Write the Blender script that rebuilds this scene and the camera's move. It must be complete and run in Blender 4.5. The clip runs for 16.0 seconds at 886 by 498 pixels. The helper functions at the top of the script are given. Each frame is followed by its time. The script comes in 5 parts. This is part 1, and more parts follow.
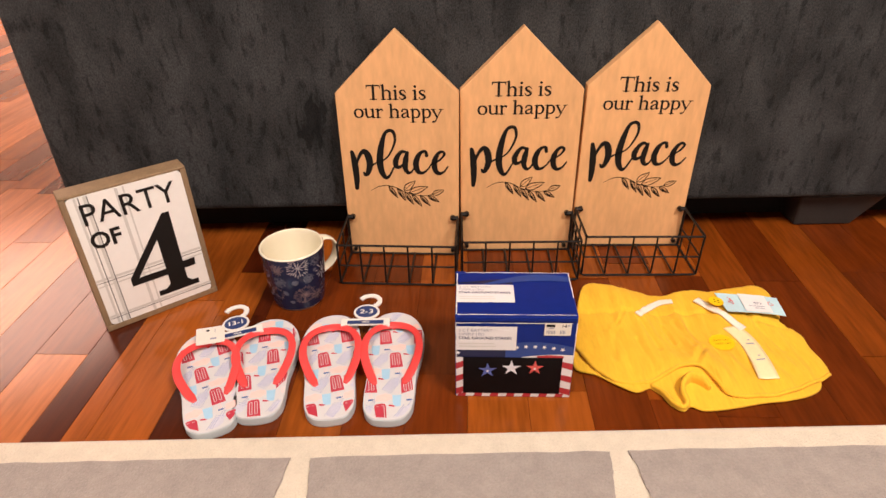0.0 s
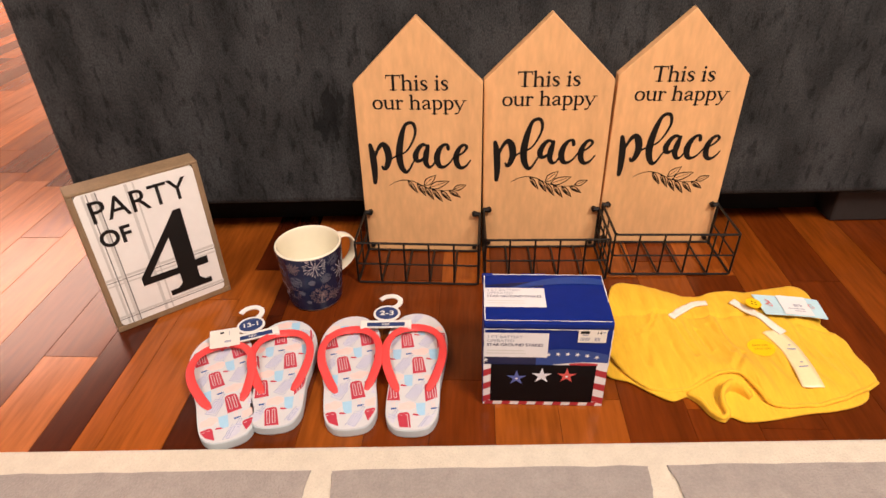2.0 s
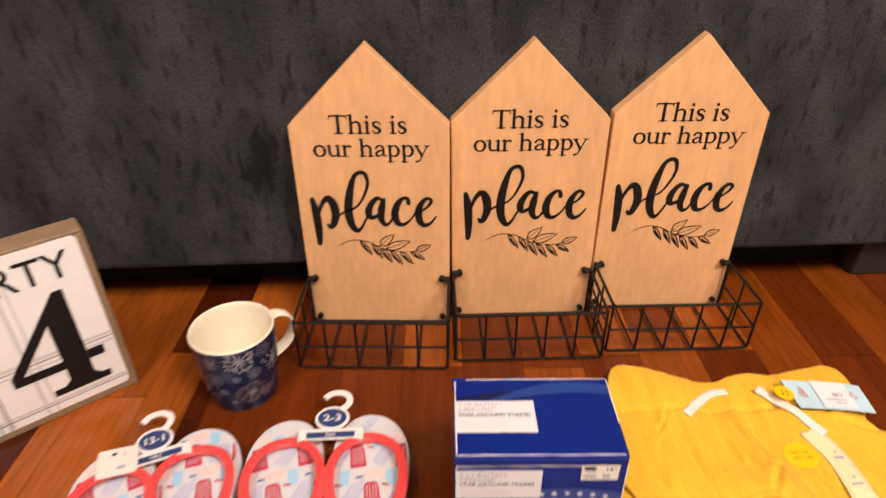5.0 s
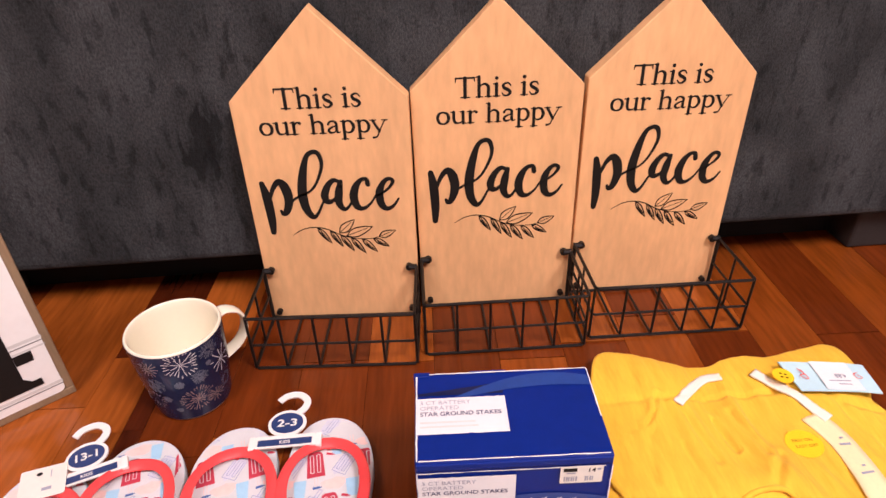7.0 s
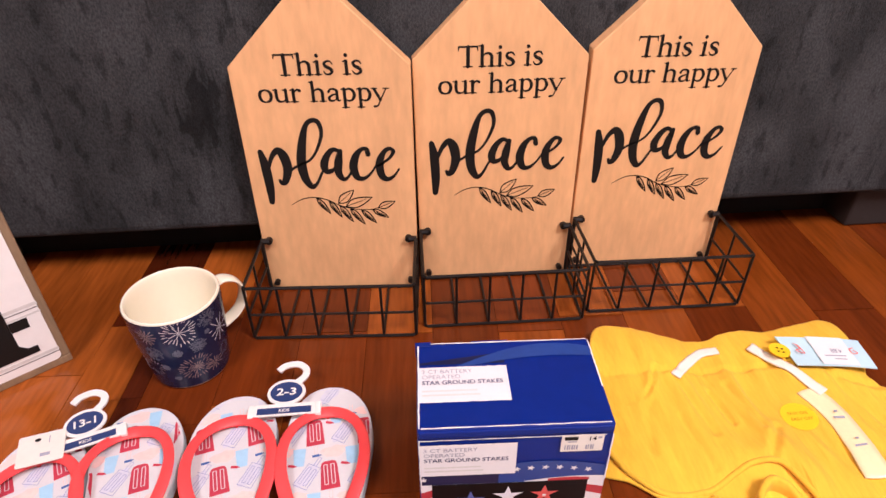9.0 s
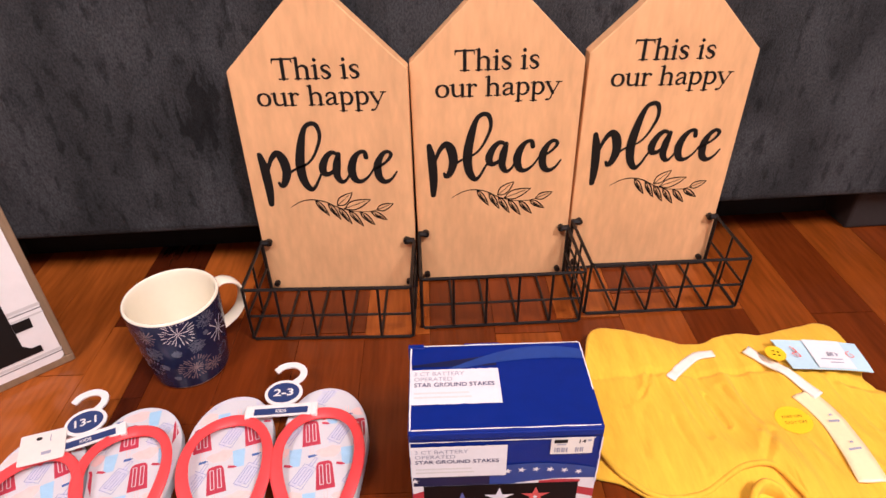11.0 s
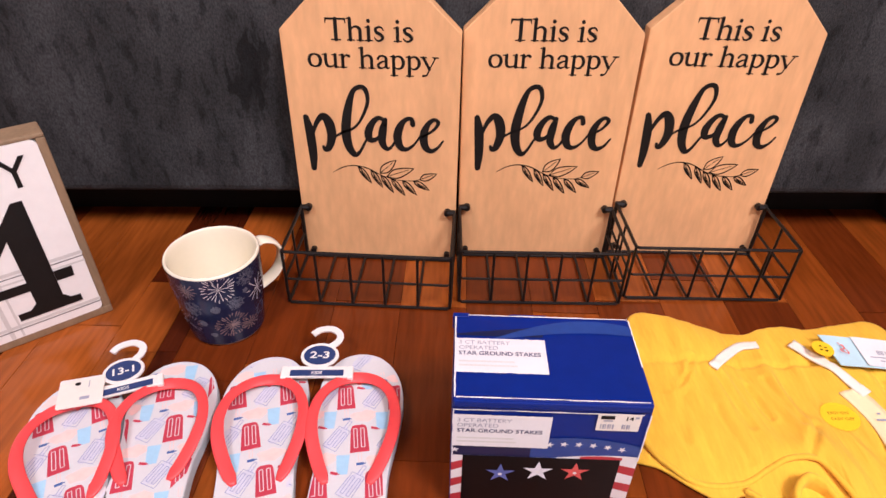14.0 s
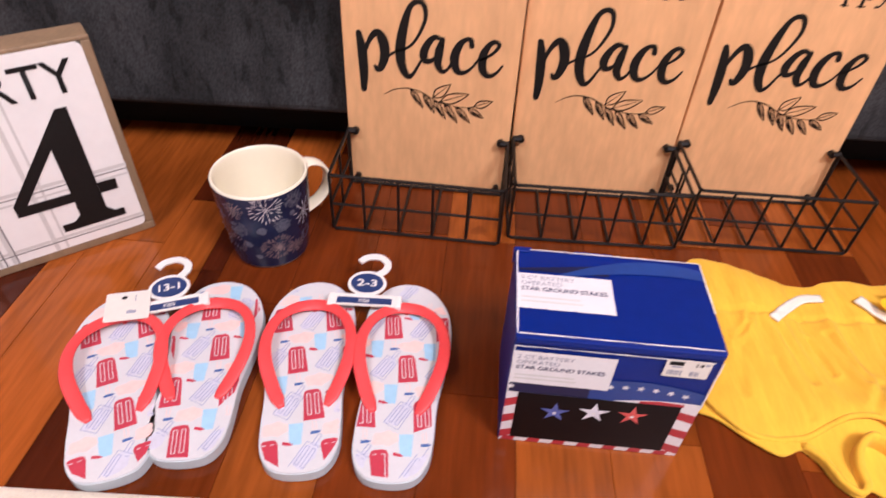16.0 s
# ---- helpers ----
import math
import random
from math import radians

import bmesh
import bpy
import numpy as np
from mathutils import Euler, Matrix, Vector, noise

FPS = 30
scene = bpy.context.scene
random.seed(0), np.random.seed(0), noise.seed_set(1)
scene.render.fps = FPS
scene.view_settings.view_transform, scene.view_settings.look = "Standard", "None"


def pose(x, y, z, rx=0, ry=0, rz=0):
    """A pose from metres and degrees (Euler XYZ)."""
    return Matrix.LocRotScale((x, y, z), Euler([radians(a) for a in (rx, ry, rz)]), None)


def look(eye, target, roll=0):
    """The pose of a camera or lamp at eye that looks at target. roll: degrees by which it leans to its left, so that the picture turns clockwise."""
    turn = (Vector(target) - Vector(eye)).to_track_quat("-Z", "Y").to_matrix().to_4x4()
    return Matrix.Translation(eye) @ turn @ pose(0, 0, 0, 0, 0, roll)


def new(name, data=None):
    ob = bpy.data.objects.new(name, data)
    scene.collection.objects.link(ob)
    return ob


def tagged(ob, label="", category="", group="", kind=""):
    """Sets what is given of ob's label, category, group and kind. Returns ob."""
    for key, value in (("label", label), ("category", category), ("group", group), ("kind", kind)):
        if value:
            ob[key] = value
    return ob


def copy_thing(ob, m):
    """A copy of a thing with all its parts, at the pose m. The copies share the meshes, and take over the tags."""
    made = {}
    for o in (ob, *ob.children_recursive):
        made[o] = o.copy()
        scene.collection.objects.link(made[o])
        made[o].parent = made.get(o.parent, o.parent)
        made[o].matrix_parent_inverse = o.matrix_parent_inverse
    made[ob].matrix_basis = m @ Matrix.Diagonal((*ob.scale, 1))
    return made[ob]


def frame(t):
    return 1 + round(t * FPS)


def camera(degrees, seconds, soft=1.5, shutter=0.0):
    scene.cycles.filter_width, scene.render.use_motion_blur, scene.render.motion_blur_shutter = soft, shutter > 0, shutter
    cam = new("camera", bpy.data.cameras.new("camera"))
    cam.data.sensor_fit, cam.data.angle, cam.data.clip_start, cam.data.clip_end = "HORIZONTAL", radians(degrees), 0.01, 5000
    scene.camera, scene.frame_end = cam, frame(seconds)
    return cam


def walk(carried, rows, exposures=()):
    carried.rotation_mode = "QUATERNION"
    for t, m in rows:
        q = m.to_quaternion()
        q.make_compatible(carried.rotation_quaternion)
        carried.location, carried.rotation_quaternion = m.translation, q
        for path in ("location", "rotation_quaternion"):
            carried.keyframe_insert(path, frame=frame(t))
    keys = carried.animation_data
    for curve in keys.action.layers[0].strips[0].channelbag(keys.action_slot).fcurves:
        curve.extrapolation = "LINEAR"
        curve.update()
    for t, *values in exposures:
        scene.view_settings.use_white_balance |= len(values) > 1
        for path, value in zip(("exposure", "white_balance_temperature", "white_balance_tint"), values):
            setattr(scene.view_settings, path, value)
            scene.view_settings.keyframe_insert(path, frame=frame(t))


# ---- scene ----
cam = camera(71.7, 16.0, shutter=0.5)
PATH = [
    (0, (0.024, -0.016, 0.568), (0.023, 1.683, -0.488), -1.2),
    (0.5, (0.022, -0.011, 0.565), (0.012, 1.682, -0.5), -1.3),
    (1, (0.019, -0.005, 0.562), (0.003, 1.682, -0.512), -1.3),
    (1.5, (0.006, 0.022, 0.561), (-0.015, 1.705, -0.52), -1.4),
    (2, (0.001, 0.027, 0.561), (-0.023, 1.703, -0.53), -1.5),
    (2.5, (0.003, 0.026, 0.561), (-0.026, 1.697, -0.538), -1.6),
    (3, (0.0, 0.033, 0.554), (-0.036, 1.692, -0.563), -1.7),
    (3.5, (-0.007, 0.052, 0.551), (-0.031, 1.703, -0.578), -1.6),
    (4, (-0.004, 0.073, 0.542), (-0.002, 1.732, -0.576), -1.3),
    (4.5, (0.007, 0.124, 0.544), (0.049, 1.796, -0.554), -0.8),
    (5, (0.014, 0.215, 0.535), (0.086, 1.909, -0.527), -0.6),
    (5.2, (0.023, 0.252, 0.518), (0.128, 1.941, -0.548), -0.1),
    (7.5, (0.044, 0.26, 0.486), (0.145, 1.945, -0.586), -2.2),
    (8, (0.042, 0.257, 0.485), (0.137, 1.931, -0.604), -2.0),
    (8.5, (0.04, 0.254, 0.485), (0.131, 1.917, -0.624), -1.7),
    (8.7, (0.034, 0.26, 0.479), (0.16, 1.908, -0.648), -0.9),
    (10.8, (0.047, 0.257, 0.485), (0.153, 1.899, -0.652), -1.2),
    (11, (0.047, 0.257, 0.485), (0.146, 1.902, -0.648), -1.3),
    (11.5, (0.035, 0.261, 0.474), (0.119, 1.907, -0.659), -1.2),
    (12, (0.032, 0.258, 0.473), (0.097, 1.903, -0.663), -0.9),
    (12.5, (0.029, 0.258, 0.471), (0.084, 1.898, -0.672), -0.4),
    (13, (0.026, 0.256, 0.47), (0.073, 1.893, -0.678), -0.0),
    (13.5, (0.024, 0.256, 0.467), (0.064, 1.888, -0.689), 0.4),
    (14, (0.02, 0.256, 0.465), (0.062, 1.881, -0.699), 1.0),
    (14.5, (0.014, 0.258, 0.462), (0.06, 1.872, -0.719), 1.7),
    (15, (0.012, 0.26, 0.457), (0.054, 1.862, -0.74), 2.2),
    (15.5, (0.012, 0.259, 0.455), (0.028, 1.835, -0.776), 2.5),
    (16, (-0.013, 0.271, 0.443), (-0.028, 1.771, -0.879), 2.8),
]
EXPOSURE = [(0, -0.08, 6260, 17), (4.4, -0.08, 6240, 17), (5.2, -0.03, 6180, 19), (7.3, 0.09, 5700, 27), (12, 0.07, 5600, 27), (16, 0.02, 5400, 25)]
walk(cam, [(t, look(eye, target, roll)) for t, eye, target, roll in PATH], EXPOSURE)

# ---- world and light ----
WARM = (1.0, 0.86, 0.70)
world = bpy.data.worlds.new("evening_room")
world.use_nodes = True
world.node_tree.nodes["Background"].inputs[0].default_value = (0.9, 0.95, 1.0, 1)
world.node_tree.nodes["Background"].inputs[1].default_value = 0.02
scene.world = world


def ceiling_lamp(name, x, y, power, size, colour=WARM):
    data = bpy.data.lights.new(name, "AREA")
    data.shape, data.size, data.energy, data.color = "DISK", size, power, colour
    ob = new(name, data)
    ob.matrix_world = pose(x, y, 2.47)
    return ob


ceiling_lamp("ceiling_lamp_light", 1.15, -0.65, 104, 0.9)
ceiling_lamp("ceiling_lamp_light", -0.9, -0.70, 51, 0.9)
ceiling_lamp("ceiling_lamp_light", 2.7, 3.1, 11, 0.45)
ceiling_lamp("ceiling_lamp_light", -3.5, 4.15, 165, 2.3, (1.0, 0.63, 0.46))

# ---- materials ----


def material(name, colour, rough=0.5, metal=0.0, vary=0.15, scale=40.0, bump=0.0, bump_scale=300.0, sheen=0.0, coat=0.0, spread=(1, 1, 1), seed=0.0, ior=1.45, per_object=0.0, sub=0.0, gloss=0.5):
    """A surface with two scales of mottling, fine relief and roughness that varies."""
    m = bpy.data.materials.new(name)
    m.use_nodes = True
    n, l = m.node_tree.nodes, m.node_tree.links
    b = n["Principled BSDF"]
    tc = n.new("ShaderNodeTexCoord")
    mp = n.new("ShaderNodeMapping")
    mp.inputs["Scale"].default_value = spread
    mp.inputs["Location"].default_value = (seed, seed * 0.7, seed * 1.3)
    l.new(tc.outputs["Object"], mp.inputs["Vector"])
    src = mp.outputs["Vector"]
    if per_object:
        info = n.new("ShaderNodeObjectInfo")
        shift = n.new("ShaderNodeVectorMath")
        shift.operation = "MULTIPLY_ADD"
        shift.inputs[1].default_value = (37.0, 17.0, 23.0)
        l.new(info.outputs["Random"], shift.inputs[0])
        l.new(src, shift.inputs[2])
        src = shift.outputs[0]
    big, small = n.new("ShaderNodeTexNoise"), n.new("ShaderNodeTexNoise")
    big.inputs["Scale"].default_value, big.inputs["Detail"].default_value = scale, 4
    small.inputs["Scale"].default_value, small.inputs["Detail"].default_value = scale * 6.5, 3
    l.new(src, big.inputs["Vector"])
    l.new(src, small.inputs["Vector"])
    mix = n.new("ShaderNodeMath")
    mix.operation = "MULTIPLY_ADD"
    mix.inputs[1].default_value = 0.45
    l.new(small.outputs["Fac"], mix.inputs[0])
    half = n.new("ShaderNodeMath")
    half.operation = "MULTIPLY"
    half.inputs[1].default_value = 0.55
    l.new(big.outputs["Fac"], half.inputs[0])
    l.new(half.outputs[0], mix.inputs[2])
    ramp = n.new("ShaderNodeMapRange")
    ramp.inputs["From Min"].default_value, ramp.inputs["From Max"].default_value = 0.3, 0.7
    ramp.inputs["To Min"].default_value, ramp.inputs["To Max"].default_value = 1 - vary, 1 + vary
    l.new(mix.outputs[0], ramp.inputs["Value"])
    value = ramp.outputs["Result"]
    if per_object:
        lift = n.new("ShaderNodeMapRange")
        lift.inputs["To Min"].default_value, lift.inputs["To Max"].default_value = 1 - per_object, 1 + per_object
        l.new(info.outputs["Random"], lift.inputs["Value"])
        both = n.new("ShaderNodeMath")
        both.operation = "MULTIPLY"
        l.new(value, both.inputs[0])
        l.new(lift.outputs["Result"], both.inputs[1])
        value = both.outputs[0]
    tint = n.new("ShaderNodeVectorMath")
    tint.operation = "SCALE"
    tint.inputs[0].default_value = colour
    l.new(value, tint.inputs["Scale"])
    l.new(tint.outputs[0], b.inputs["Base Color"])
    rr = n.new("ShaderNodeMapRange")
    rr.inputs["To Min"].default_value, rr.inputs["To Max"].default_value = rough * 0.85, min(1, rough * 1.15)
    l.new(big.outputs["Fac"], rr.inputs["Value"])
    l.new(rr.outputs["Result"], b.inputs["Roughness"])
    b.inputs["Metallic"].default_value = metal
    b.inputs["IOR"].default_value = ior
    b.inputs["Specular IOR Level"].default_value = gloss
    b.inputs["Sheen Weight"].default_value = sheen
    b.inputs["Coat Weight"].default_value = coat
    b.inputs["Coat Roughness"].default_value = 0.12
    if sub:
        b.inputs["Subsurface Weight"].default_value = sub
        b.inputs["Subsurface Radius"].default_value = (0.004, 0.003, 0.002)
    if bump:
        grain, bp = n.new("ShaderNodeTexNoise"), n.new("ShaderNodeBump")
        grain.inputs["Scale"].default_value, grain.inputs["Detail"].default_value = bump_scale, 3
        l.new(src, grain.inputs["Vector"])
        bp.inputs["Strength"].default_value, bp.inputs["Distance"].default_value = bump, 0.002
        l.new(grain.outputs["Fac"], bp.inputs["Height"])
        l.new(bp.outputs[0], b.inputs["Normal"])
    return m


def plank_material(name, colour, seed):
    return material(name, colour, rough=0.17, vary=0.36, scale=17, spread=(1.7, 0.16, 1), bump=0.022, bump_scale=36, seed=seed, per_object=0.16, ior=1.5, gloss=0.27)


PLANK = {
    "d": plank_material("dark_cherry_plank", (0.062, 0.0110, 0.0026), 1.0),
    "m": plank_material("red_brown_plank", (0.120, 0.0230, 0.0028), 2.0),
    "n": plank_material("chestnut_plank", (0.186, 0.0420, 0.0040), 5.0),
    "o": plank_material("orange_brown_plank", (0.270, 0.0680, 0.0080), 3.0),
    "p": plank_material("pale_honey_plank", (0.48, 0.150, 0.040), 4.0),
}
JOINT = material("dark_joint", (0.02, 0.009, 0.005), rough=0.8)
WALL = material("painted_wall", (0.74, 0.70, 0.64), rough=0.7, vary=0.03, scale=3, bump=0.05)
CEILING = material("ceiling_paint", (0.8, 0.79, 0.77), rough=0.8, vary=0.02, scale=3)
CREAM = material("cream_pile", (0.66, 0.60, 0.49), rough=0.95, vary=0.10, scale=60, bump=0.9, bump_scale=420, sheen=0.2)
GREY_PILE = material("grey_pile", (0.335, 0.300, 0.275), rough=0.95, vary=0.16, scale=55, bump=1.0, bump_scale=380, sheen=0.25)
FOOT = material("black_sofa_foot", (0.030, 0.027, 0.026), rough=0.6, vary=0.2)
# for the sofa's dust cover and the block that imitates shade below it
UNDER = material("black_cover_and_shade", (0.006, 0.006, 0.006), rough=0.95)
SIGN_WOOD = material("tan_sign_wood", (0.770, 0.442, 0.203), rough=0.55, vary=0.15, scale=9, spread=(2.2, 1, 0.6), bump=0.05, bump_scale=120)
INK = material("black_ink", (0.0095, 0.0080, 0.0075), rough=0.6, vary=0.2, gloss=0.25)
WIRE = material("black_wire", (0.0095, 0.0078, 0.0070), rough=0.40, vary=0.25, bump=0.05, gloss=0.35)
FRAME_WOOD = material("weathered_brown_wood", (0.27, 0.185, 0.105), rough=0.6, vary=0.22, scale=16, spread=(3, 3, 0.6), bump=0.1, bump_scale=120)
PANEL = material("white_panel", (0.86, 0.86, 0.84), rough=0.5, vary=0.03, scale=20)
PLAID = material("grey_plaid_ink", (0.15, 0.15, 0.15), rough=0.6, vary=0.3, scale=90)
PLAID_PALE = material("pale_plaid_ink", (0.64, 0.64, 0.62), rough=0.6, vary=0.06, scale=90)
CERAMIC = material("cream_ceramic", (0.90, 0.845, 0.67), rough=0.20, vary=0.02, scale=30, coat=0.3)
NAVY_GLAZE = material("navy_glaze", (0.013, 0.018, 0.052), rough=0.16, vary=0.25, scale=60, coat=0.1, gloss=0.35)
BURST_WHITE = material("white_firework_print", (0.55, 0.54, 0.56), rough=0.2, vary=0.1)
BURST_GREY = material("grey_firework_print", (0.115, 0.125, 0.17), rough=0.2, vary=0.2)
BURST_ROSE = material("rose_firework_print", (0.28, 0.20, 0.20), rough=0.2, vary=0.2)
SOLE_TOP = material("white_foam", (0.635, 0.645, 0.665), rough=0.6, vary=0.04, scale=60, bump=0.12, bump_scale=900)
SOLE_SIDE = material("pale_blue_foam", (0.52, 0.58, 0.61), rough=0.65, vary=0.05, bump=0.1, bump_scale=700)
STRAP = material("coral_strap", (0.82, 0.072, 0.070), rough=0.38, vary=0.06, scale=30, sub=0.12)
RED_PRINT = material("red_print", (0.50, 0.040, 0.070), rough=0.6, vary=0.08)
BLUE_PRINT = material("light_blue_print", (0.36, 0.61, 0.80), rough=0.6, vary=0.08)
PINK_PRINT = material("pink_print", (0.83, 0.60, 0.56), rough=0.6, vary=0.10)
NAVY_PRINT = material("blue_print", (0.06, 0.13, 0.36), rough=0.6, vary=0.08)
WASH_PRINT = material("lilac_wash_print", (0.60, 0.61, 0.71), rough=0.6, vary=0.10)
LILAC_PRINT = material("grey_blue_line_print", (0.31, 0.36, 0.55), rough=0.6, vary=0.08)
HANGER = material("white_plastic", (0.80, 0.78, 0.74), rough=0.35, vary=0.03)
HANGER_NAVY = material("navy_label", (0.022, 0.045, 0.15), rough=0.4, vary=0.06)
PAPER = material("cream_paper", (0.76, 0.72, 0.65), rough=0.6, vary=0.04, scale=30)
GREY_INK = material("grey_ink", (0.33, 0.34, 0.42), rough=0.6, vary=0.1)
BOX_BLUE = material("blue_carton", (0.0030, 0.0185, 0.192), rough=0.40, gloss=0.24, vary=0.10, scale=12, bump=0.02)
BOX_DEEP = material("deep_blue_carton", (0.008, 0.013, 0.060), rough=0.3, vary=0.15, scale=14)
BOX_LIGHT = material("mid_blue_carton", (0.020, 0.058, 0.26), rough=0.3, vary=0.15, scale=20)
BOX_WHITE = material("white_carton_print", (0.74, 0.73, 0.745), rough=0.45, vary=0.03)
BOX_RED = material("red_stripe_print", (0.42, 0.035, 0.045), rough=0.35, vary=0.1)
BOX_BLACK = material("black_picture_print", (0.006, 0.005, 0.0060), rough=0.36, vary=0.2, gloss=0.12)
STAR_BLUE = material("blue_star_print", (0.10, 0.14, 0.42), rough=0.35, vary=0.3, scale=90)
STAR_WHITE = material("white_star_print", (0.72, 0.73, 0.80), rough=0.35, vary=0.15, scale=90)
STAR_RED = material("red_star_print", (0.62, 0.10, 0.09), rough=0.35, vary=0.2, scale=90)
NAVY_INK = material("navy_ink", (0.03, 0.04, 0.12), rough=0.5)
YELLOW = material("yellow_crinkle_cotton", (0.80, 0.468, 0.031), rough=0.9, vary=0.12, scale=22, spread=(2.0, 0.40, 1), bump=0.6, bump_scale=120, sheen=0.06, gloss=0.2)
LACE = material("white_cotton_tape", (0.82, 0.78, 0.68), rough=0.85, vary=0.05, bump=0.3, bump_scale=600)
STRIP = material("clear_size_strip", (0.90, 0.75, 0.44), rough=0.25, vary=0.05)
STICKER = material("yellow_sticker", (0.95, 0.59, 0.003), rough=0.35, vary=0.03)
STICKER_INK = material("ochre_ink", (0.36, 0.18, 0.01), rough=0.5)
TAG_BLUE = material("pale_blue_card", (0.50, 0.72, 0.80), rough=0.5, vary=0.05)
TAG_WHITE = material("white_sticker", (0.80, 0.80, 0.80), rough=0.45, vary=0.03)
TAG_RED = material("coral_ink", (0.75, 0.12, 0.10), rough=0.5)


def velvet():
    """Worn charcoal velvet: speckled nap, cloudy blotches, short dark strokes and one rubbed patch."""
    m = material("charcoal_velvet", (0.0392, 0.0415, 0.0440), rough=0.95, vary=0.10, scale=20, bump=0.7, bump_scale=800, sheen=0.05, gloss=0.15)
    n, l = m.node_tree.nodes, m.node_tree.links
    b = n["Principled BSDF"]
    old = b.inputs["Base Color"].links[0].from_socket
    tc = n.new("ShaderNodeTexCoord")

    def layer(scale, detail, lo, hi, out_lo, out_hi):
        mp, nz, mr = n.new("ShaderNodeMapping"), n.new("ShaderNodeTexNoise"), n.new("ShaderNodeMapRange")
        mp.inputs["Scale"].default_value = scale
        l.new(tc.outputs["Object"], mp.inputs["Vector"])
        l.new(mp.outputs["Vector"], nz.inputs["Vector"])
        nz.inputs["Scale"].default_value, nz.inputs["Detail"].default_value = 1.0, detail
        mr.inputs["From Min"].default_value, mr.inputs["From Max"].default_value = lo, hi
        mr.inputs["To Min"].default_value, mr.inputs["To Max"].default_value = out_lo, out_hi
        l.new(nz.outputs["Fac"], mr.inputs["Value"])
        return nz, mr.outputs["Result"]

    def times(a, c):
        mul = n.new("ShaderNodeMath")
        mul.operation = "MULTIPLY"
        l.new(a, mul.inputs[0])
        l.new(c, mul.inputs[1])
        return mul.outputs[0]

    speckle = layer((520, 520, 300), 3, 0.34, 0.66, 0.66, 1.34)[1]
    cloud = layer((14, 14, 8), 8, 0.38, 0.62, 0.62, 1.30)[1]
    blot, strokes = layer((80, 80, 30), 4, 0.54, 0.66, 1.0, 0.50)
    value = times(times(speckle, cloud), strokes)
    # the rubbed patch beside the signs
    pm, ln, add = n.new("ShaderNodeMapping"), n.new("ShaderNodeVectorMath"), n.new("ShaderNodeMath")
    pm.vector_type = "TEXTURE"
    pm.inputs["Location"].default_value = (-0.180, 0.0, 0.222)
    pm.inputs["Rotation"].default_value = (0, radians(14), 0)
    pm.inputs["Scale"].default_value = (0.021, 10, 0.046)
    l.new(tc.outputs["Object"], pm.inputs["Vector"])
    ln.operation = "LENGTH"
    l.new(pm.outputs["Vector"], ln.inputs[0])
    add.operation = "MULTIPLY_ADD"
    add.inputs[1].default_value = 3.4
    l.new(blot.outputs["Fac"], add.inputs[0])
    l.new(ln.outputs["Value"], add.inputs[2])
    patch = n.new("ShaderNodeMapRange")
    patch.inputs["From Min"].default_value, patch.inputs["From Max"].default_value = 2.45, 2.75
    patch.inputs["To Min"].default_value, patch.inputs["To Max"].default_value = 0.38, 1.0
    l.new(add.outputs[0], patch.inputs["Value"])
    value = times(value, patch.outputs["Result"])
    sc = n.new("ShaderNodeVectorMath")
    sc.operation = "SCALE"
    l.new(old, sc.inputs[0])
    l.new(value, sc.inputs["Scale"])
    l.new(sc.outputs[0], b.inputs["Base Color"])
    return m


VELVET = velvet()

# ---- building helpers ----


def part(name, bm, mat, parent=None, label="", smooth=False):
    me = bpy.data.meshes.new(name)
    bm.to_mesh(me)
    bm.free()
    me.materials.append(mat)
    if smooth:
        me.polygons.foreach_set("use_smooth", [True] * len(me.polygons))
    ob = new(name, me)
    if parent:
        ob.parent = parent
    if label:
        ob["label"] = label
    return ob


def thing(name, m, label, category, group=""):
    ob = new(name)
    ob.empty_display_size = 0.05
    ob.matrix_world = m
    return tagged(ob, label, category, group)


def box(bm, x0, x1, y0, y1, z0, z1, bevel=0.0, segments=2, m=None):
    made = bmesh.ops.create_cube(bm, size=1)["verts"]
    t = Matrix.Translation(((x0 + x1) / 2, (y0 + y1) / 2, (z0 + z1) / 2)) @ Matrix.Diagonal((x1 - x0, y1 - y0, z1 - z0, 1))
    bmesh.ops.transform(bm, matrix=t, verts=made)
    if bevel:
        edges = list({e for v in made for e in v.link_edges})
        out = bmesh.ops.bevel(bm, geom=edges, offset=bevel, segments=segments, profile=0.5, affect="EDGES")
        made = list({v for f in out["faces"] for v in f.verts} | {v for v in made if v.is_valid})
    if m is not None:
        bmesh.ops.transform(bm, matrix=m, verts=made)
    return made


def slab(outline, z0, z1, bm=None, bevel=0.0, segments=2):
    """A plate of that outline, with rounded rims if asked."""
    bm = bm or bmesh.new()
    low = [bm.verts.new((x, y, z0)) for x, y in outline]
    top = [bm.verts.new((x, y, z1)) for x, y in outline]
    bm.faces.new(low[::-1])
    lid = bm.faces.new(top)
    for i in range(len(low)):
        j = (i + 1) % len(low)
        bm.faces.new((low[i], low[j], top[j], top[i]))
    if bevel:
        bmesh.ops.bevel(bm, geom=list(lid.edges), offset=bevel, segments=segments, profile=0.5, affect="EDGES")
    bmesh.ops.recalc_face_normals(bm, faces=bm.faces)
    return bm


